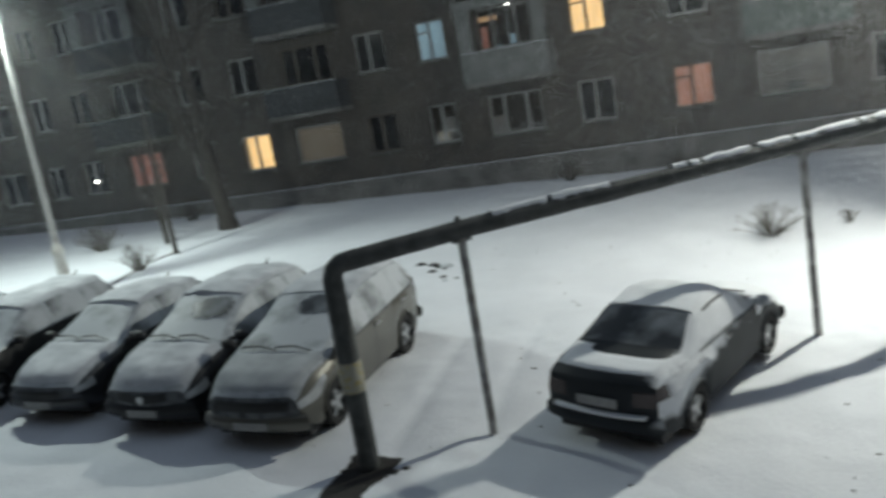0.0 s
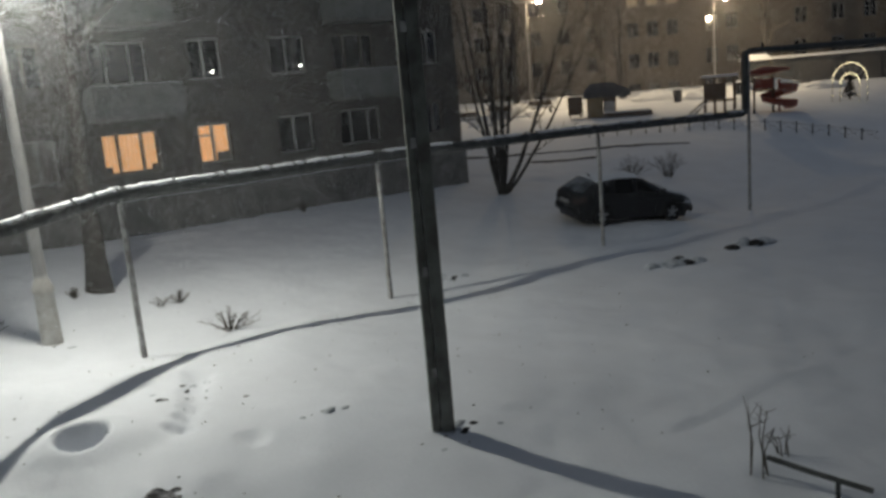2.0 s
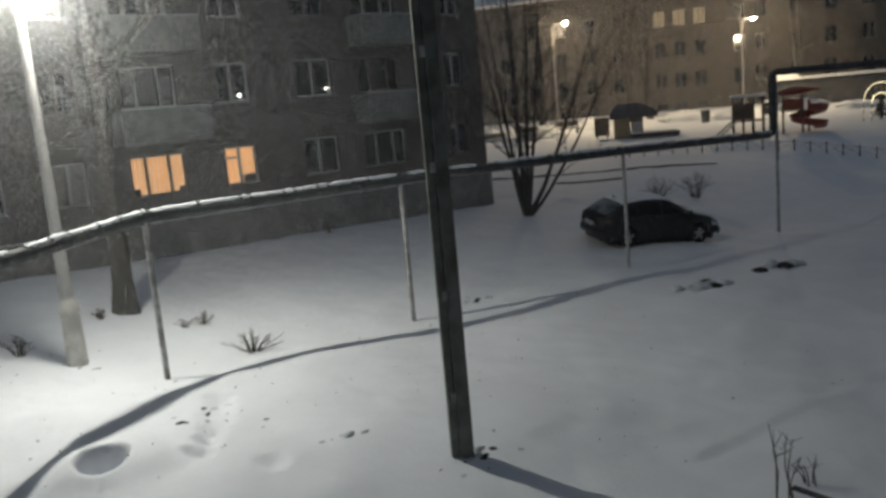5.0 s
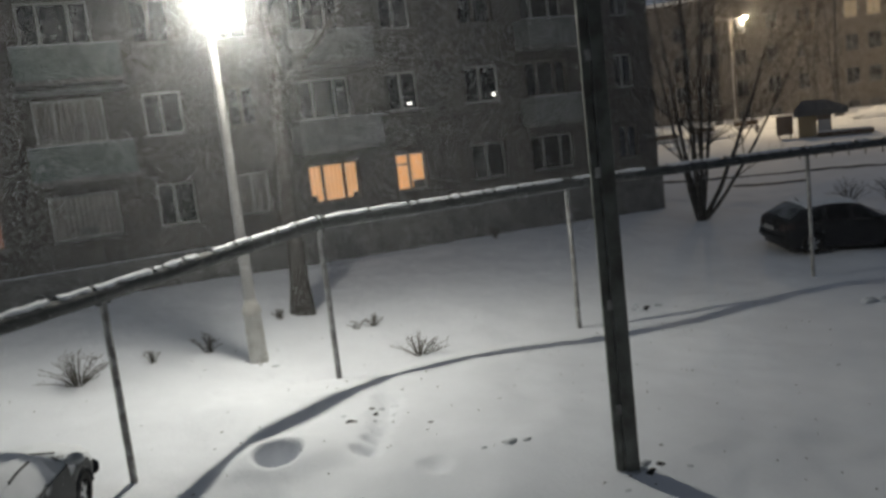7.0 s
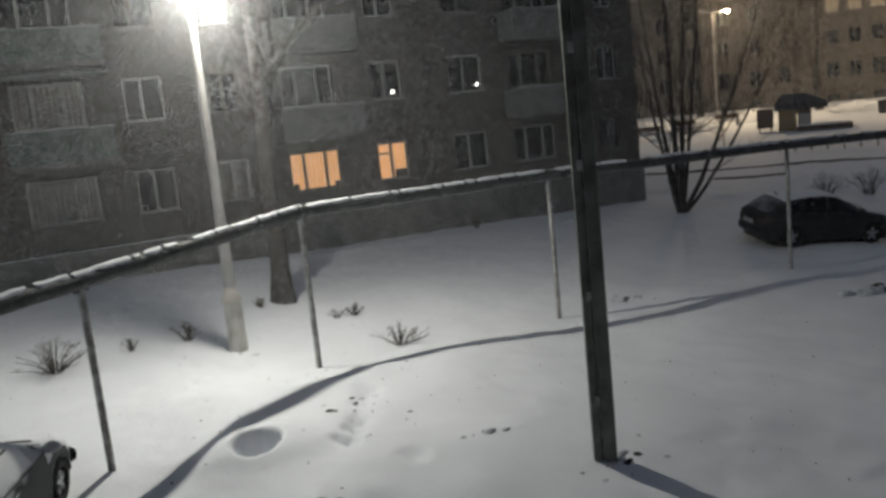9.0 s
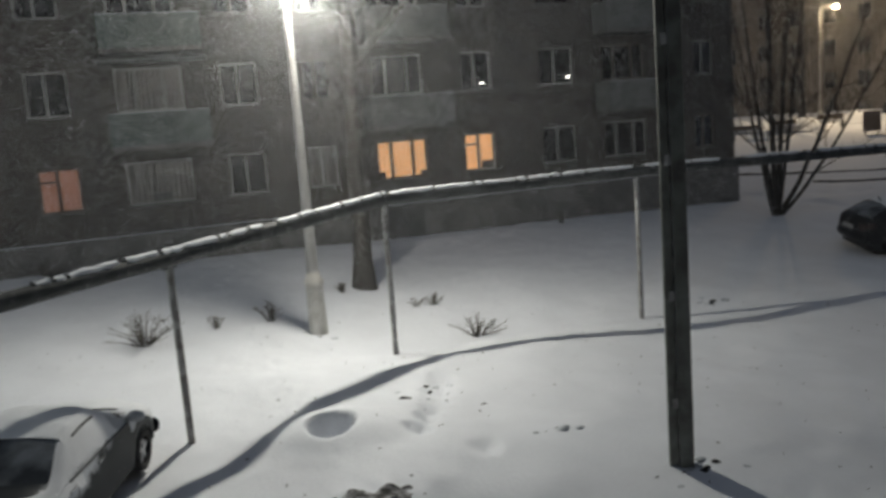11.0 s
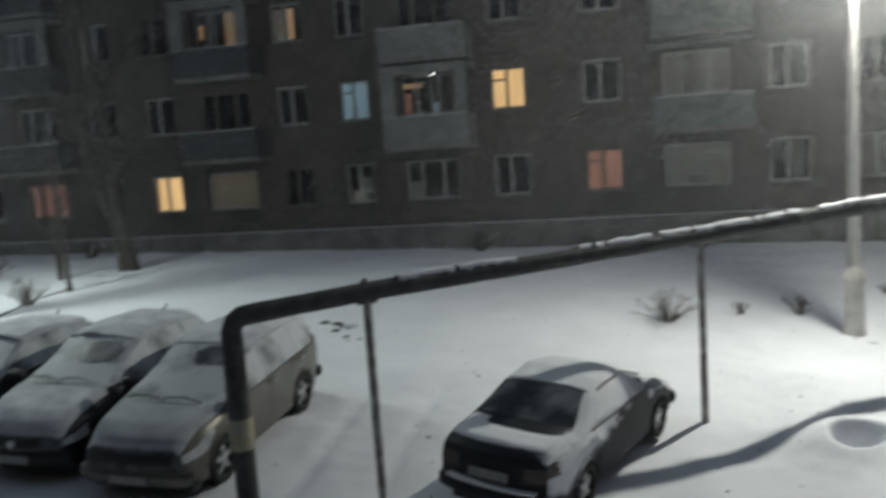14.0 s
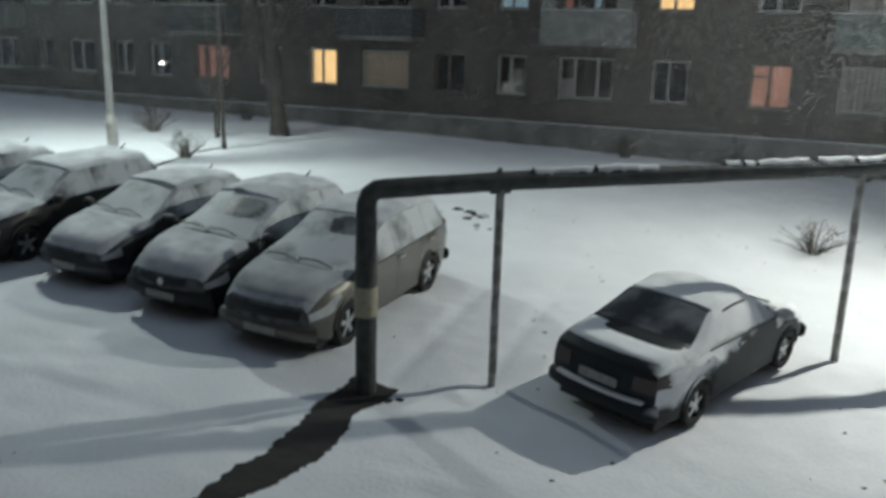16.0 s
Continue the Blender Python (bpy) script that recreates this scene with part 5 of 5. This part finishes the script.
for x in (-0.35, 0.35):
    part("leg", Shape().box(x - 0.04, -0.03, -0.1, x + 0.04, 0.03, 0.3), TRIM, board)

arch = thing("light_arch", at_ground(64.9, 60), "round arch hung with small warm fairy lights", "light arch", turn=-65)
for r, h in ((1.0, 1.3), (0.55, 1.15)):
    pts = [(r, 0, 0)] + [(r * math.cos(a), 0, h + r * math.sin(a) * 1.15) for a in np.linspace(0, math.pi, 19)] + [(-r, 0, 0)]
    part("hoop", Shape().tube(pts, 0.035, 6), ALLOY, arch)
    s = Shape()
    for k in range(60):
        f = k / 59 * (len(pts) - 1)
        i = min(int(f), len(pts) - 2)
        p = Vector(pts[i]).lerp(Vector(pts[i + 1]), f - i)
        s.tube([p + Vector((0, -0.05, -0.02)), p + Vector((0, -0.05, 0.02))], 0.025, 5)
    tagged(part("bulbs", s, FAIRY, arch), kind="stuff")
for k in range(7):
    a = math.pi * (k + 0.5) / 7
    part("spoke", Shape().tube([(0.55 * math.cos(a), 0, 1.15 + 0.63 * math.sin(a)), (math.cos(a), 0, 1.3 + 1.15 * math.sin(a))], 0.02, 5), ALLOY, arch)
fir = thing("small_fir", at_ground(64.9, 61), "small dark fir tree behind the arch", "tree")
part("trunk", Shape().tube([(0, 0, -0.1), (0, 0, 1.7)], [0.07, 0.02], 6), BARK, fir)
s = Shape()
rng = random.Random(3)
for k in range(260):
    z = rng.uniform(0.25, 1.8)
    a, r = rng.uniform(0, 6.28), 0.5 * (1.9 - z) / 1.6
    p = Vector((0, 0, z))
    q = p + Vector((math.cos(a) * r, math.sin(a) * r, -0.12))
    s.tube([p, q], [0.03, 0.01], 3)
part("crown", s, BARK, fir)

line = [spot(az, 49.0 - 0.0 * az) for az in np.linspace(49.0, 66.5, 20)]
fence = thing("low_fence", (0, 0, 0), "low metal playground fence with crossed bars", "fence")
for (x0, y0), (x1, y1) in zip(line, line[1:]):
    z0, z1 = gz_at(x0, y0), gz_at(x1, y1)
    part("post", Shape().tube([(x0, y0, z0 - 0.1), (x0, y0, z0 + 0.62)], 0.035, 6), TRIM, fence)
    part("rail", Shape().tube([(x0, y0, z0 + 0.5), (x1, y1, z1 + 0.5)], 0.018, 5), POST, fence)
    part("brace", Shape().tube([(x0, y0, z0 + 0.1), (x1, y1, z1 + 0.5)], 0.012, 4), POST, fence)
    part("brace", Shape().tube([(x0, y0, z0 + 0.5), (x1, y1, z1 + 0.1)], 0.012, 4), POST, fence)

# snow banks, buried cars and bins before the far block
for n, (az, dist, w, h) in enumerate(((40.5, 66, 4.0, 1.5), (44.0, 65, 4.2, 1.6), (47.5, 69, 3.6, 1.5), (53.5, 70, 4.5, 1.3), (56.2, 68, 3.0, 1.2), (60.5, 73, 5, 1.3), (42.2, 60, 2.6, 0.8), (63.5, 70, 4, 1.0))):
    x, y, z = at_ground(az, dist)
    s, rng = Shape(), random.Random(70 + n)
    for i in range(7):
        f = i / 6
        for k in range(18):
            a = 2 * math.pi * k / 18
            q = math.cos(f * 1.5) * rng.uniform(0.72, 1.2)
            s.v.append((math.cos(a) * w * 0.5 * q, math.sin(a) * w * 0.36 * q, -0.2 + 0.62 * h * math.sin(f * 1.57) * rng.uniform(0.75, 1.25)))
    for i in range(6):
        for k in range(18):
            s.f.append((i * 18 + k, i * 18 + (k + 1) % 18, (i + 1) * 18 + (k + 1) % 18, (i + 1) * 18 + k))
    s.smooth = True
    bank = part("snow_bank", s, SNOW_ON)
    bank.matrix_world = pose(x, y, z, 0, 0, -az)
    tagged(bank, "heap of snow beside the far lane", "snow bank", "snow banks")
for n, (az, dist) in enumerate(((43.2, 63.5), (41.0, 61.0), (46.0, 66.0), (54.8, 66.5), (58.6, 69.0))):
    x, y, z = at_ground(az, dist)
    binn = thing("rubbish_bin" if n > 2 else "bench", (x, y, z), "dark bin in the snow" if n > 2 else "dark bench topped with snow", "bin" if n > 2 else "bench", "far street furniture", turn=-az + 10 * n)
    if n > 2:
        part("body", Shape().tube([(0, 0, 0), (0, 0, 0.9)], [0.28, 0.34], 10), TRIM, binn)
        part("snow_cap", Shape().tube([(0, 0, 0.9), (0, 0, 1.0), (0, 0, 1.06)], [0.34, 0.3, 0.12], 10), SNOW_ON, binn)
    else:
        part("seat", Shape().box(-0.9, -0.22, 0.42, 0.9, 0.22, 0.48), BROWN_WOOD, binn)
        part("snow", Shape().box(-0.88, -0.2, 0.48, 0.88, 0.2, 0.6), SNOW_ON, binn, bevel=0.04)
        part("backrest", Shape().box(-0.9, 0.2, 0.6, 0.9, 0.25, 0.95), BROWN_WOOD, binn)
        for q in (-0.7, 0.7):
            part("leg", Shape().box(q - 0.04, -0.2, -0.1, q + 0.04, 0.2, 0.42), TRIM, binn)

# ---- far block of flats and sheds ----
FAR_AZ, FAR_D = 54.0, 84.0
fx, fy = spot(FAR_AZ, FAR_D)
far = thing("far_building", (fx, fy, 0), "distant pale block of flats behind the playground", "building", turn=-FAR_AZ)
BASE, TOPZ = 1.0, 14.2
cols = [-29.2, -26.3, -23.5, -20.7, -17.6, -14.9, -12.0, -9.2, -6.6, -2.7, -0.9, 0.9, 4.4, 6.2, 9.2, 12.1, 15.2, 17.8, 20.5, 23.4, 26.4, 29.2, 32.0, 35.0]
fw = Shape()
low = BASE
for row in range(4):
    z0, z1 = 1.95 + 2.87 * row, 3.45 + 2.87 * row
    fw.box(-32, 0, low, 38, 0.4, z0)
    edge = -32
    for c in cols:
        fw.box(edge, 0, z0, c - 0.55, 0.4, z1)
        edge = c + 0.55
    fw.box(edge, 0, z0, 38, 0.4, z1)
    low = z1
fw.box(-32, 0, low, 38, 0.4, TOPZ)
fw.box(-32, 0.4, BASE, -31.6, 11, TOPZ).box(37.6, 0.4, BASE, 38, 11, TOPZ).box(-32, 10.6, BASE, 38, 11, TOPZ)
part("wall", fw, FAR_WALL, far)
part("roof", Shape().box(-32.4, -0.4, TOPZ, 38.4, 11.4, TOPZ + 0.25), SNOW_ON, far, "snowy flat roof")
FAR_LIT = glow("far_lit_window", (1.0, 0.85, 0.6), 0.03, 0.3)
for row in range(4):
    z0, z1 = 1.95 + 2.87 * row, 3.45 + 2.87 * row
    for n, c in enumerate(cols):
        s = Shape().box(c - 0.55, 0.1, z0, c - 0.49, 0.16, z1).box(c + 0.49, 0.1, z0, c + 0.55, 0.16, z1)
        s.box(c - 0.49, 0.1, z0, c + 0.49, 0.16, z0 + 0.06).box(c - 0.49, 0.1, z1 - 0.06, c + 0.49, 0.16, z1).box(c - 0.03, 0.1, z0 + 0.06, c + 0.03, 0.16, z1 - 0.06)
        w = part("window", s, PANEL, far)
        lit = (row, n) in ((3, 9), (3, 10), (3, 11), (3, 17), (2, 20))
        part("pane", Shape().box(c - 0.49, 0.12, z0 + 0.06, c + 0.49, 0.13, z1 - 0.06), FAR_LIT if lit else GLASS, w)
shed = thing("garage_row", at_ground(64.5, 75), "long low dark shed with snow on its roof", "shed", turn=-66)
part("wall", Shape().box(-7.5, 0, -0.5, 14, 5, 2.1), DARK_PANEL, shed)
part("roof", Shape().box(-7.7, -0.3, 2.1, 14.2, 5.3, 2.3), SNOW_ON, shed, "snow-covered roof")
for k in range(6):
    part("door", Shape().box(-6.6 + 3.4 * k, -0.05, 0, -4.1 + 3.4 * k, -0.004, 1.9), ROOF, shed)
pav = thing("pavilion", at_ground(59.6, 72), "small pavilion with a bright snowy roof", "pavilion", turn=-60)
s = Shape()
s.v = [(-1.3, -1.2, 2.3), (1.3, -1.2, 2.3), (1.3, 1.2, 2.3), (-1.3, 1.2, 2.3), (-0.3, 0, 3.2), (0.2, 0, 3.2)]
s.f = [(3, 2, 1, 0), (0, 1, 5, 4), (1, 2, 5), (2, 3, 4, 5), (3, 0, 4)]
part("roof", s, SNOW_ON, pav)
for x in (-1.1, 1.1):
    for y in (-1.0, 1.0):
        part("post", Shape().tube([(x, y, -0.1), (x, y, 2.3)], 0.06, 6), BROWN_WOOD, pav)

# ---- tiny flakes added in place of the lamps' glow and the haze ----
FLAKE = bpy.data.materials.new("haze_flake")
FLAKE.use_nodes = True
_t = FLAKE.node_tree
_d, _l, _m = _t.nodes.new("ShaderNodeBsdfDiffuse"), _t.nodes.new("ShaderNodeBsdfTranslucent"), _t.nodes.new("ShaderNodeMixShader")
for _n in (_d, _l):
    _n.inputs["Color"].default_value = (0.9, 0.92, 0.95, 1)
_m.inputs["Fac"].default_value = 0.5
_t.links.new(_d.outputs[0], _m.inputs[1])
_t.links.new(_l.outputs[0], _m.inputs[2])
_t.links.new(_m.outputs[0], _t.nodes["Material Output"].inputs["Surface"])


def haze_cloud(centre, reach, count, size, seed, box=None, far=False):
    r = np.random.RandomState(seed)
    if box is None:
        way = r.normal(size=(count, 3))
        way /= np.linalg.norm(way, axis=1, keepdims=True)
        p = np.array(centre) + way * (reach * r.rand(count, 1) ** 0.5)
    else:
        p = np.array(box[0]) + (np.array(box[1]) - np.array(box[0])) * r.rand(count, 3)
    p = p if far else p[(p[:, 1] < FACE - 1.3) & (p[:, 1] > 10.5) & (p[:, 2] > level(p[:, 0], p[:, 1]) + 0.3)]
    n = len(p)
    v = (p[:, None, :] + r.normal(size=(n, 3, 3)) * size).reshape(-1, 3)
    me = bpy.data.meshes.new("haze_flakes")
    me.vertices.add(3 * n)
    me.vertices.foreach_set("co", v.ravel())
    me.loops.add(3 * n)
    me.loops.foreach_set("vertex_index", np.arange(3 * n))
    me.polygons.add(n)
    me.polygons.foreach_set("loop_start", np.arange(0, 3 * n, 3))
    me.update()
    return tagged(part("haze_flakes", me, FLAKE), "tiny flakes added to imitate lamp glow and haze", "falling snow", kind="stuff")


# crowded round the two near lamps to form their halos
haze_cloud(MAIN, 10.0, 1000000, 0.0046, 1)
haze_cloud(LEFT, 8.5, 360000, 0.0034, 2)
# even boxes of flakes that veil the yard and the far block
haze_cloud(None, 0, 640000, 0.0048, 3, ((-30, 11, 0.5), (24, 26.3, 11)))
haze_cloud(None, 0, 520000, 0.0085, 4, ((30, 24, 2.2), (66, 56, 12)), True)
